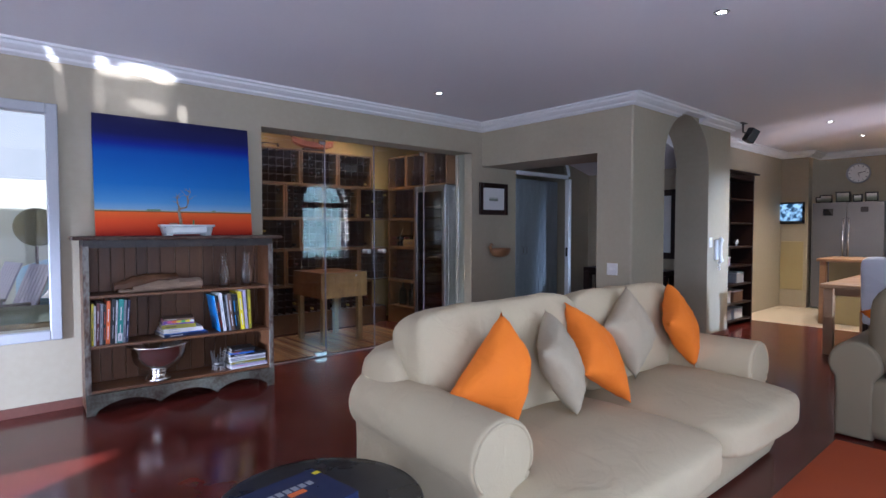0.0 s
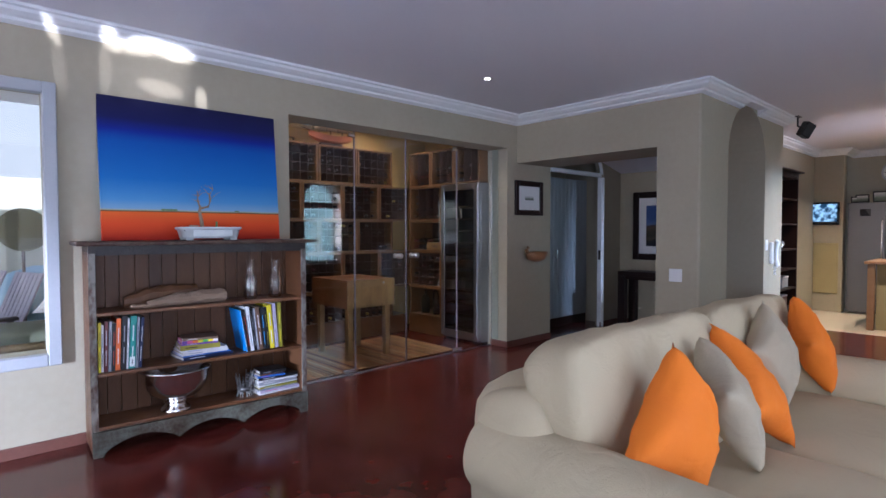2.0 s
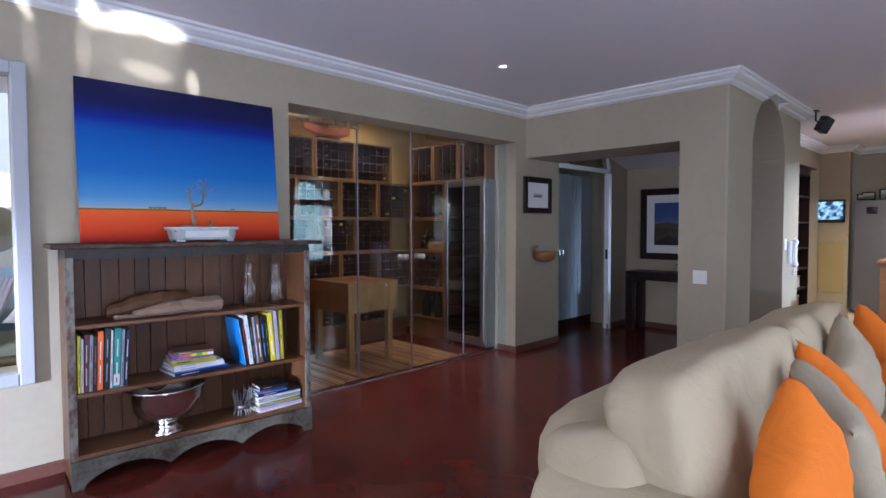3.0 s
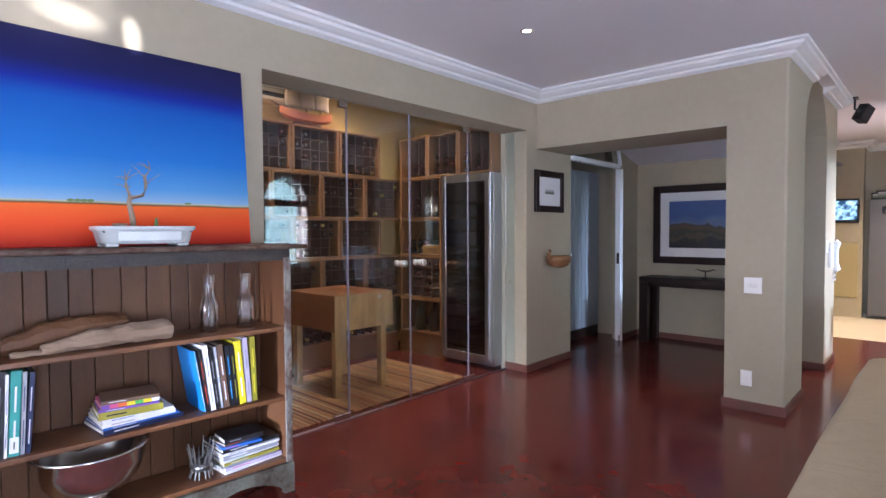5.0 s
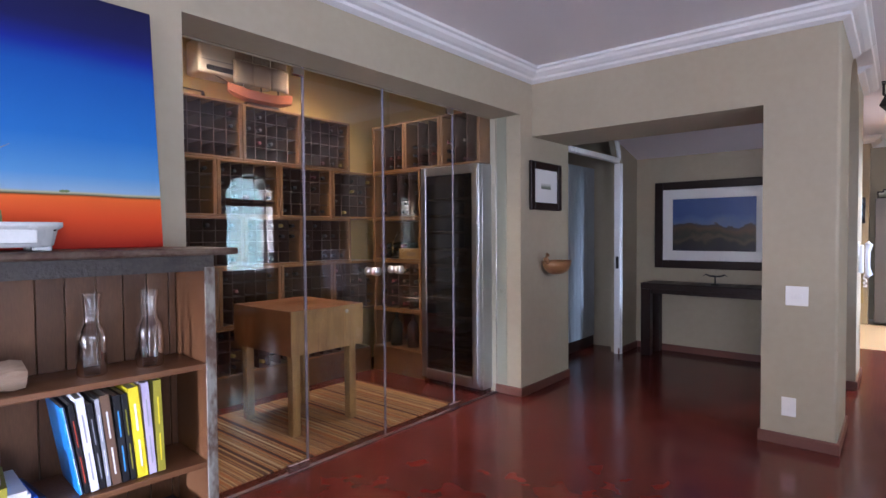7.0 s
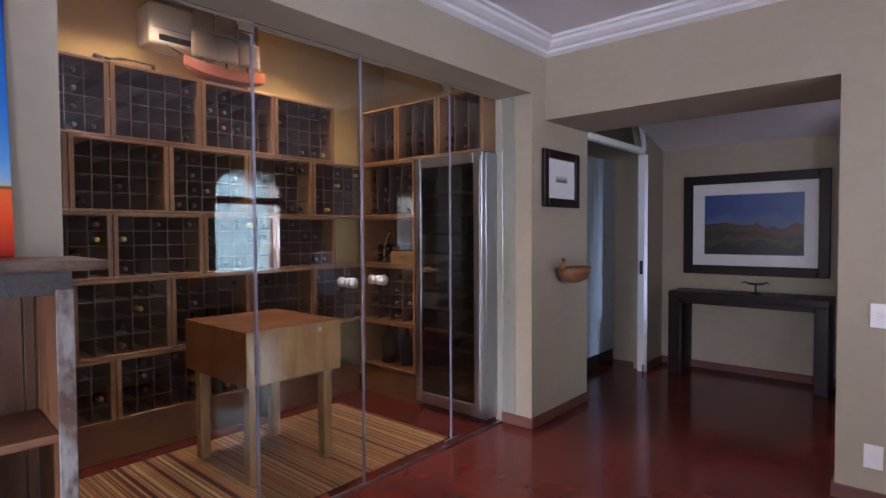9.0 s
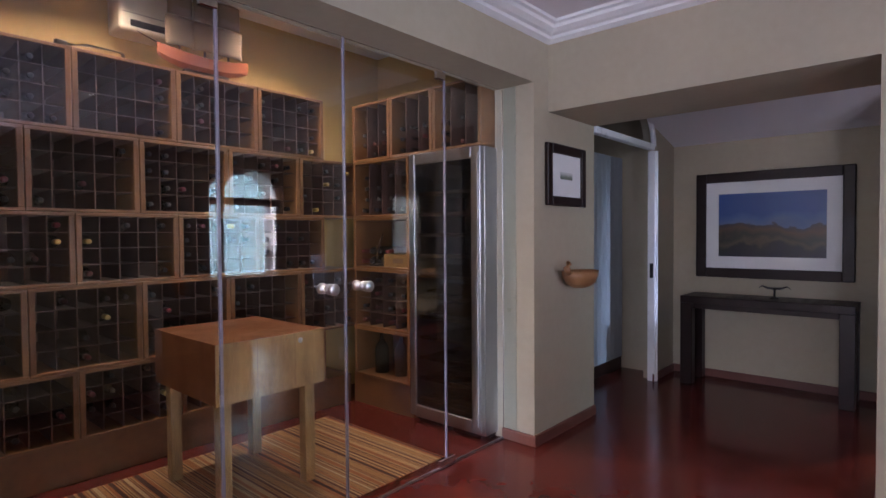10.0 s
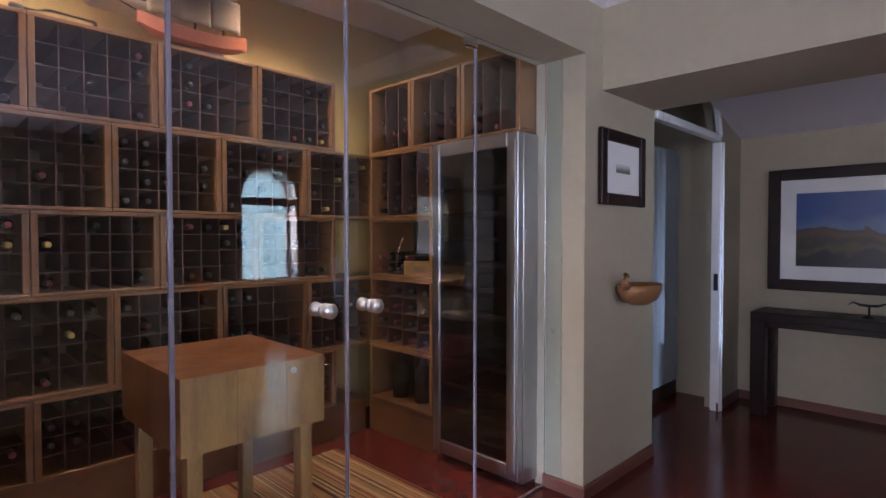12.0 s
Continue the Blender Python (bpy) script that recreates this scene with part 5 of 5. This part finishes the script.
bm = bmesh.new()
box_bm(0.0, 0.046, 0.0, 0.075, 0.06, 1.888, 0.004, 1, bm)
box_bm(0.0, 0.046, 0.575, 0.63, 0.06, 1.888, 0.004, 1, bm)
box_bm(0.0, 0.046, 0.0755, 0.5745, 1.815, 1.888, 0.004, 1, bm)
box_bm(0.0, 0.046, 0.0755, 0.5745, 0.06, 0.135, 0.004, 1, bm)
part("door_frame", bm, M_STEEL, door, "brushed steel frame")
M_SMOKE = glass_material("smoked_glass", 0.0, (0.26, 0.27, 0.32))
sg = part("door_glass", box_bm(0.014, 0.022, 0.0755, 0.5745, 0.1355, 1.8145), M_SMOKE, door, "smoked glass")
sg.visible_shadow = False
part("door_handle", box_bm(-0.016, 0.0, 0.004, 0.030, 0.10, 1.85, 0.006, 2), M_STEEL, door, "full-height steel grip edge")

# butcher's block
bb = thing("butchers_block", pose(3.955, 7.215, 0), "thick end-grain butcher's block on four square legs", "butcher block")
bm = bmesh.new()
bmesh.ops.create_grid(bm, x_segments=12, y_segments=12, size=0.5)
for v in bm.verts:
    v.co = Vector(((v.co.x + 0.5) * 0.60, (v.co.y + 0.5) * 0.69, 0.832 - 0.022 * math.exp(-((v.co.x) ** 2 + (v.co.y) ** 2) * 9)))
g = bmesh.ops.extrude_face_region(bm, geom=bm.faces[:])
for v in g["geom"]:
    if isinstance(v, bmesh.types.BMVert):
        v.co.z = 0.545
bmesh.ops.recalc_face_normals(bm, faces=bm.faces)
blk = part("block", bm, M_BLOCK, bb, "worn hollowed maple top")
blk.data.materials.append(material("dark_block_face", (0.20, 0.075, 0.022), 0.4, other=(0.10, 0.033, 0.012), scale=5, grain=40, bump=0.1))
# top and left-hand faces in a darker red-brown than the front
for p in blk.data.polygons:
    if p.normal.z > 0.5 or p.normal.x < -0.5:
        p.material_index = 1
for x in (0.21, 0.42):
    part("joint", box_bm(x - 0.0012, x + 0.0012, -0.0008, 0.002, 0.546, 0.829), M_CHEST, bb, "thin glue joint")
for x in (0.035, 0.505):
    for y in (0.04, 0.59):
        part("leg", box_bm(x, x + 0.06, y, y + 0.06, 0.010, 0.5445, 0.006, 2), M_BLOCK, bb)
part("hook", lathe_bm([(0, 0), (0.012, 0), (0.014, 0.006), (0, 0.010)], 12), M_STEEL, bb, "", m=pose(0.45, -0.0005, 0.79, 90))
solid("kilim_rug", box_bm(3.12, 5.20, 6.93, 8.06, 0.001, 0.009, 0.003, 1), M_STRIPE, "flat-woven rug with narrow brown, cream and rust stripes", "rug")

# top of the racks
M_SAIL = material("aged_sailcloth", (0.15, 0.10, 0.06), 0.9, other=(0.25, 0.18, 0.11), scale=12, grain=120, bump=0.2)
sh = thing("model_ship", pose(4.44, 8.29, 2.3405) @ Matrix.Diagonal((1.22, 1.1, 1.12, 1)), "wooden model sailing ship with cream sails", "model ship")
hull = bmesh.new()
sec = []
for i in range(11):
    u = i / 10 * 2 - 1
    wdt, lo = 0.055 * (1 - abs(u) ** 2.5) + 0.006, 0.03 + 0.05 * abs(u) ** 3
    hi = 0.105 + 0.045 * u * u
    sec.append([hull.verts.new((u * 0.24, y, z)) for y, z in ((0, lo), (wdt * 0.8, lo + 0.02), (wdt, hi), (-wdt, hi), (-wdt * 0.8, lo + 0.02))])
for a, b in zip(sec, sec[1:]):
    for k in range(5):
        hull.faces.new((a[k], a[(k + 1) % 5], b[(k + 1) % 5], b[k]))
hull.faces.new(sec[0])
hull.faces.new(sec[-1][::-1])
bmesh.ops.recalc_face_normals(hull, faces=hull.faces)
part("hull", hull, material("red_hull", (0.22, 0.05, 0.02), 0.4, other=(0.30, 0.10, 0.04), scale=8), sh, "reddish planked hull")
part("cradle", box_bm(-0.12, 0.12, -0.03, 0.03, 0.0, 0.032, 0.004, 1), M_DARKW, sh)
for k, x in enumerate((-0.13, 0.0, 0.13)):
    mast = part("mast", tube_bm([(x, 0, 0.10), (x, 0, 0.50 - 0.04 * abs(k - 1))], [0.006, 0.003], 6), M_DARKW, sh)
    for z, w, hh in ((0.15, 0.150, 0.16), (0.315, 0.125, 0.14)):
        sail = bmesh.new()
        bmesh.ops.create_grid(sail, x_segments=6, y_segments=6, size=0.5)
        for v in sail.verts:
            v.co = Vector((x + v.co.x * w, -0.012 - 0.022 * (0.25 - v.co.x ** 2) * 4 * 0.8, z + (v.co.y + 0.5) * hh))
        ob = part("sail", sail, M_SAIL, mast, "cream cloth sail", True)
        md = ob.modifiers.new("thick", "SOLIDIFY")
        md.thickness = 0.002
part("bowsprit", tube_bm([(-0.22, 0, 0.14), (-0.33, 0, 0.18)], [0.005, 0.002], 6), M_DARKW, sh)
ai = thing("air_conditioner", pose(3.98, 8.40, 2.575), "ivory wall-mounted air conditioner above the racks", "air conditioner")
part("casing", box_bm(0, 0.70, 0, 0.218, 0, 0.27, 0.025, 3), M_IVORY, ai)
part("outlet", box_bm(0.06, 0.64, -0.004, 0.03, 0.028, 0.070, 0.004, 1), M_BLACK, ai, "dark air outlet")
part("seam", box_bm(0.02, 0.68, -0.002, 0.01, 0.105, 0.109), M_FRIDGE, ai)
lb = thing("glass_bottle", pose(3.66, 8.30, 2.3745, 0, 90, 6), "clear glass bottle lying on top of the racks", "bottle")
part("glass", lathe_bm([(0, 0), (0.014, 0), (0.014, 0.07), (0.032, 0.11), (0.034, 0.31), (0, 0.31)], 16), M_BLOWN, lb, "", True)
part("stopper", lathe_bm([(0, -0.03), (0.020, -0.03), (0.022, 0.02), (0.0145, 0.021)], 14), M_BLACK, lb, "dark stopper", True)

# ---------- kitchen and dining ----------
kb = thing("tall_bookcase", pose(8.34, 4.70, 0), "tall dark wooden bookcase with a moulded top", "bookcase")
for x in (0.0, 1.08):
    part("side", box_bm(x, x + 0.03, 0, 0.31, 0, 2.03, 0.003, 1), M_DARKW, kb)
part("back", box_bm(0.031, 1.079, 0.295, 0.31, 0.02, 2.03), M_DARKW, kb)
for z in (0.08, 0.315, 0.575, 0.83, 1.09, 1.42, 1.745, 2.03):
    part("shelf", box_bm(0.031, 1.079, 0.003, 0.294, z - 0.022, z, 0.003, 1), M_DARKW, kb)
part("cornice", run_bm(prof, [(1.11, 0.31), (1.11, 0.0), (0.0, 0.0), (0.0, 0.31)], 2.088, left=False), M_DARKW, kb, "moulded cornice")
part("lid", box_bm(-0.055, 1.165, -0.055, 0.31, 2.089, 2.11, 0.004, 1), M_DARKW, kb)
for x, z, w, h, c in ((0.62, 0.08, 0.30, 0.13, "white"), (0.30, 0.08, 0.24, 0.13, "grey"), (0.60, 0.315, 0.32, 0.14, "brown"), (0.20, 0.315, 0.3, 0.15, "white"), (0.70, 0.575, 0.25, 0.13, "grey"), (0.25, 0.83, 0.22, 0.10, "lilac")):
    t = thing("storage_box", kb.matrix_basis @ pose(x, 0.06, z + 0.0005), f"{c} storage box on the bookcase", "box", "shelf boxes")
    part("body", box_bm(0, w, 0, 0.2, 0, h, 0.005, 1), COVERS[c], t)
    part("lid", box_bm(-0.004, w + 0.004, -0.004, 0.204, h, h + 0.02, 0.004, 1), COVERS["white"], t)
solid("shell", soft_bm(0.16, 0.12, 0.11, 2.2, 6, 0, 0.02, 7), M_PLASTIC, "white sea shell on the bookcase", "shell", "", "", pose(8.52, 4.79, 1.80), True)
solid("silver_ornament", lathe_bm([(0, 0), (0.03, 0), (0.012, 0.02), (0.04, 0.06), (0.02, 0.10), (0, 0.105)], 20), M_CHROME, "small shiny ornament on the bookcase", "ornament", "", "", pose(9.05, 4.78, 1.0905), True)
tv = thing("television", pose(11.62, 4.66, 1.42), "small black wall television, switched on", "television")
part("casing", box_bm(-0.05, -0.002, 0, 0.495, 0, 0.365, 0.008, 1), M_BLACK, tv)
M_SCREEN = bpy.data.materials.new("tv_screen")
M_SCREEN.use_nodes = True
_t = M_SCREEN.node_tree
_b = _t.nodes["Principled BSDF"]
_noi, _rmp, _tc = _t.nodes.new("ShaderNodeTexNoise"), _t.nodes.new("ShaderNodeValToRGB"), _t.nodes.new("ShaderNodeTexCoord")
_noi.inputs["Scale"].default_value = 14
_rmp.color_ramp.elements[0].position, _rmp.color_ramp.elements[1].position = 0.42, 0.62
_rmp.color_ramp.elements[0].color, _rmp.color_ramp.elements[1].color = (0.01, 0.05, 0.10, 1), (0.45, 0.75, 0.95, 1)
_t.links.new(_tc.outputs["Object"], _noi.inputs[0])
_t.links.new(_noi.outputs[0], _rmp.inputs[0])
_t.links.new(_rmp.outputs[0], _b.inputs["Emission Color"])
_b.inputs["Base Color"].default_value = (0.01, 0.01, 0.01, 1)
_b.inputs["Emission Strength"].default_value = 0.35
part("screen", box_bm(-0.0525, -0.0505, 0.03, 0.465, 0.05, 0.335), M_SCREEN, tv, "lit blue and white picture")
structure("wall_panel", box_bm(11.60, 11.6185, 4.67, 5.01, 0.30, 1.12, 0.006, 1), M_PANELY, "ochre painted service panel on the kitchen pier", "panel")
fr = thing("fridge", pose(11.60, 3.60, 0), "graphite side-by-side double-door fridge", "fridge")
part("body", box_bm(0.05, 0.59, 0, 0.955, 0.02, 1.765, 0.004, 1), M_FRIDGE, fr)
for y, s in ((0.0, 0.475), (0.48, 0.955)):
    d = part("door", box_bm(0, 0.049, y + 0.002, s - 0.002, 0.05, 1.762, 0.008, 2), M_FRIDGE, fr)
    hy = 0.44 if y == 0.0 else 0.515
    part("handle", tube_bm([(0.0, hy, 0.62), (-0.04, hy, 0.66), (-0.045, hy, 1.1), (-0.04, hy, 1.46), (0.0, hy, 1.50)], 0.011, 8), M_CHROME, d, "bowed chrome handle", True)
part("magnet", box_bm(-0.004, 0.0, 0.66, 0.80, 1.55, 1.66, 0.001, 1), M_BLACK, fr, "dark picture magnet")
part("magnet", box_bm(-0.004, 0.0, 0.20, 0.30, 1.60, 1.68, 0.001, 1), M_BLACK, fr, "dark picture magnet")
for y, w, h in ((3.70, 0.17, 0.15), (3.90, 0.13, 0.12), (4.06, 0.20, 0.17), (4.30, 0.18, 0.13), (4.44, 0.10, 0.10)):
    f = thing("photo_frame", pose(11.72, y, 1.766, 0, -10, 0), "small standing photo frame on the fridge", "photo frame", "frames on the fridge")
    part("frame", box_bm(0, 0.014, 0, w, 0, h, 0.003, 1), M_BLACK, f)
    part("photo", box_bm(-0.002, 0.0, 0.02, w - 0.02, 0.02, h - 0.02), M_SKETCH, f)
ck = thing("wall_clock", pose(12.198, 4.06, 2.26, 0, -90, 0) @ Matrix.Diagonal((0.88, 0.88, 1, 1)), "round white-faced station wall clock with a steel rim", "clock")
part("face", lathe_bm([(0, 0.001), (0.165, 0.001), (0.165, 0.018), (0, 0.020)], 40), M_PLASTIC, ck)
part("rim", lathe_bm([(0.165, 0.001), (0.190, 0.001), (0.194, 0.02), (0.182, 0.038), (0.166, 0.030), (0.165, 0.001)], 40), M_STEEL, ck, "brushed steel rim", True)
part("hand", box_bm(-0.006, 0.004, -0.008, 0.12, 0.022, 0.024), M_BLACK, ck, m=pose(0, 0, 0, 0, 0, 195))
part("hand", box_bm(-0.005, 0.003, -0.008, 0.08, 0.0245, 0.026), M_BLACK, ck, m=pose(0, 0, 0, 0, 0, 100))
part("crown", tube_bm([(0.212 + 0.030 * (1 - math.cos(a)), 0.030 * math.sin(a), 0.018) for a in [2 * math.pi * i / 20 for i in range(21)]], 0.005, 6), M_STEEL, ck, "steel hanging ring", True)
tick = mesh_of("hour_mark", box_bm(-0.004, 0.004, 0.125, 0.155, 0.0202, 0.0212), M_BLACK)
for i in range(12):
    o = new("hour_mark", tick)
    o.parent = ck
    o.matrix_basis = pose(0, 0, 0, 0, 0, 30 * i)
isl = thing("kitchen_counter", pose(9.98, 2.35, 0), "timber-topped kitchen counter with cream panels", "counter")
part("worktop", box_bm(-0.02, 0.90, 0, 1.71, 0.88, 0.92, 0.005, 1), M_TABLEW, isl, "oiled wooden worktop")
part("carcass", box_bm(0.15, 0.85, 0.02, 1.60, 0.0, 0.879, 0.004, 1), M_PANELY, isl)
for y in (0.03, 1.60):
    part("post", box_bm(0.02, 0.10, y, y + 0.08, 0, 0.879, 0.006, 1), M_TABLEW, isl)
dt = thing("dining_table", pose(7.78, 2.05, 0), "solid wooden dining table with square legs", "table")
part("tabletop", box_bm(0, 1.75, 0, 1.42, 0.71, 0.75, 0.005, 1), M_TABLEW, dt)
part("apron", box_bm(0.08, 1.67, 0.08, 1.34, 0.63, 0.709, 0.003, 1), M_TABLEW, dt)
for x in (0.03, 1.63):
    for y in (0.03, 1.30):
        part("leg", box_bm(x, x + 0.09, y, y + 0.09, 0, 0.709, 0.006, 1), M_TABLEW, dt)


def dining_chair(m):
    c = thing("dining_chair", m, "high-backed dining chair in a pale slipcover", "chair", "chairs round the table")
    part("seat", soft_bm(0.46, 0.46, 0.10, 6, 8, 0.01, 0.004, 1), M_SLIP, c, "", True, pose(0, 0, 0.46))
    part("backrest", soft_bm(0.44, 0.07, 0.62, 8, 8, 0, 0.004, 2), M_SLIP, c, "", True, pose(0, 0.22, 0.76, -8))
    for x in (-0.19, 0.19):
        for y in (-0.19, 0.19):
            part("leg", box_bm(x - 0.02, x + 0.02, y - 0.02, y + 0.02, 0, 0.42, 0.004, 1), M_DARKW, c)
    return c


ch = dining_chair(pose(7.62, 2.26, 0, 0, 0, 90))
copy_thing(ch, pose(7.62, 2.80, 0, 0, 0, 86))
copy_thing(ch, pose(8.45, 1.95, 0, 0, 0, 180))

# ---------- outdoors ----------
structure("ground", box_bm(-150, 150, -150, 150, -0.4, -0.21), M_STONEPAT, "pale paved ground round the house", "ground")
structure("terrace", box_bm(-4, 2.38, WY + WT, 13, -0.21, -0.01), M_STONEPAT, "pale stone terrace floor", "terrace")
structure("terrace_wall", box_bm(-4, 4.5, 11.6, 11.8, -0.2, 2.04), M_PATWALL, "low white wall of the terrace", "wall")
structure("terrace_roof", box_bm(-4, 2.38, WY + WT, 10.2, 2.75, 2.9), M_CEIL, "white verandah ceiling", "ceiling")
dk = thing("deck_chair", pose(1.12, 8.55, -0.01, 0, 0, -72), "weathered grey slatted deck chair on the terrace", "deck chair")
for x in (-0.27, 0.27):
    part("arm", box_bm(x - 0.03, x + 0.03, -0.32, 0.25, 0.60, 0.63, 0.005, 1), M_DECK, dk)
    for y in (-0.28, 0.20):
        part("leg", box_bm(x - 0.02, x + 0.02, y - 0.02, y + 0.02, 0.0, 0.599, 0.003, 1), M_DECK, dk)
for i in range(7):
    part("slat", box_bm(-0.25, 0.25, -0.30 + i * 0.075, -0.24 + i * 0.075, 0.38, 0.40, 0.003, 1), M_DECK, dk)
    part("back_slat", box_bm(-0.24 + i * 0.07, -0.18 + i * 0.07, -0.01, 0.01, 0, 0.62, 0.003, 1), M_SLING, dk, "pale violet-grey back slat", m=pose(0, 0.24, 0.40, -22))
copy_thing(dk, pose(0.92, 9.25, -0.01, 0, 0, -76))
ct = thing("covered_table", pose(1.98, 9.9, -0.01), "terrace table under a pale blue draped cover", "table")
part("cover", soft_bm(1.1, 1.1, 0.92, 5, 10, 0.05, 0.02, 3), M_BLUEC, ct, "", True, pose(0, 0, 0.46))
ws = thing("wicker_sofa", pose(1.25, 7.45, -0.01), "wicker sofa with striped cushions on the terrace", "sofa")
part("base", box_bm(-0.7, 0.7, -0.30, 0.30, 0.02, 0.52, 0.03, 2), M_WICK, ws)
part("arm_roll", tube_bm([(-0.7, -0.30, 0.55), (0.7, -0.30, 0.55)], 0.045, 10), M_WICK, ws, "", True)
part("seat_cushion", soft_bm(1.3, 0.55, 0.14, 5, 8, 0.02, 0.006, 3), M_OLIVE, ws, "striped cushion", True, pose(0, 0.02, 0.60))
solid("scatter_cushion", pillow_bm(0.45, 0.16, 12, 2), M_PLASTIC, "white scatter cushion on the wicker sofa", "cushion", "", "", pose(1.75, 7.50, 0.86, -20, 20, -20), True)
# plain olive disc; the pole is added to carry it
um = thing("market_umbrella", pose(1.585, 9.3, -0.01), "round olive disc on an added pole", "umbrella")
part("disc", lathe_bm([(0, 0), (0.20, 0.0), (0.215, 0.008), (0.20, 0.02), (0, 0.03)], 32), M_OLIVE, um, "", True, pose(0, 0, 1.36, 80))
part("pole", tube_bm([(0, 0.05, 0), (0, 0.05, 1.36)], 0.015, 8), M_DECK, um)


def backdrop_material(name, colours, strength, scale):
    m = bpy.data.materials.new(name)
    m.use_nodes = True
    n, l = m.node_tree.nodes, m.node_tree.links
    b = n["Principled BSDF"]
    tc, noi, ramp = n.new("ShaderNodeTexCoord"), n.new("ShaderNodeTexNoise"), n.new("ShaderNodeValToRGB")
    l.new(tc.outputs["Object"], noi.inputs[0])
    noi.inputs["Scale"].default_value, noi.inputs["Detail"].default_value, noi.inputs["Roughness"].default_value = scale, 8, 0.75
    l.new(noi.outputs[0], ramp.inputs[0])
    e = ramp.color_ramp.elements
    e[0].position, e[1].position = colours[0][0], colours[-1][0]
    e[0].color, e[1].color = (*colours[0][1], 1), (*colours[-1][1], 1)
    for p, c in colours[1:-1]:
        e.new(p).color = (*c, 1)
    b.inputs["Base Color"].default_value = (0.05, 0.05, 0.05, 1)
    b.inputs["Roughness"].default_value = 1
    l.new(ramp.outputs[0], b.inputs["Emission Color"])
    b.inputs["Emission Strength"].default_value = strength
    return m


# both backdrops shine by emission, in place of daylight on the outdoors
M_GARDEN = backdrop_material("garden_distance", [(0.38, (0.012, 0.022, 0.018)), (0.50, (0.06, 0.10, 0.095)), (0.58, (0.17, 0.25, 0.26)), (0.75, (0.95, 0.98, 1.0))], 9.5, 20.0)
M_HAZE = backdrop_material("terrace_distance", [(0.3, (0.75, 0.85, 0.85)), (0.7, (0.95, 1.0, 1.0))], 0.22, 0.6)
structure("backdrop_garden", box_bm(5.3, 11.5, -2.6, -2.5, -0.2, 4.2), M_GARDEN, "glowing backdrop of garden foliage beyond the windows", "backdrop")
structure("backdrop_terrace", box_bm(-8, 8, 15, 15.1, -0.2, 7), M_HAZE, "glowing pale backdrop for the distance beyond the terrace", "backdrop")


def slab_with_holes(name, x0, x1, y0, y1, z0, z1, holes, mat, label):
    """A level slab with oblong openings (x0, x1, y0, y1)."""
    bm = bmesh.new()
    xs = sorted({x0, x1, *(h[0] for h in holes), *(h[1] for h in holes)})
    ys = sorted({y0, y1, *(h[2] for h in holes), *(h[3] for h in holes)})
    for a, b in zip(xs, xs[1:]):
        for c, d in zip(ys, ys[1:]):
            if not any(h[0] < (a + b) / 2 < h[1] and h[2] < (c + d) / 2 < h[3] for h in holes):
                box_bm(a, b, c, d, z0, z1, bm=bm)
    bmesh.ops.remove_doubles(bm, verts=bm.verts, dist=0.0005)
    return structure(name, bm, mat, label, "roof")


# slab added out of view to cut the west sun down to two patches
slab_with_holes("west_sun_mask", -7.5, -2.8, -3.0, 9.0, 2.75, 2.82, [(-4.6, -3.72, 1.7, 2.5), (-3.69, -3.40, 3.5, 3.95)], M_DECK, "unseen slab that keeps the sun off, with two openings for sun patches")
# slab added out of view so no sun falls in from the south
slab_with_holes("south_sun_block", -8.0, 4.6, -3.6, -0.01, 2.64, 2.72, [], M_DECK, "unseen slab that keeps the sun out of the south doors")
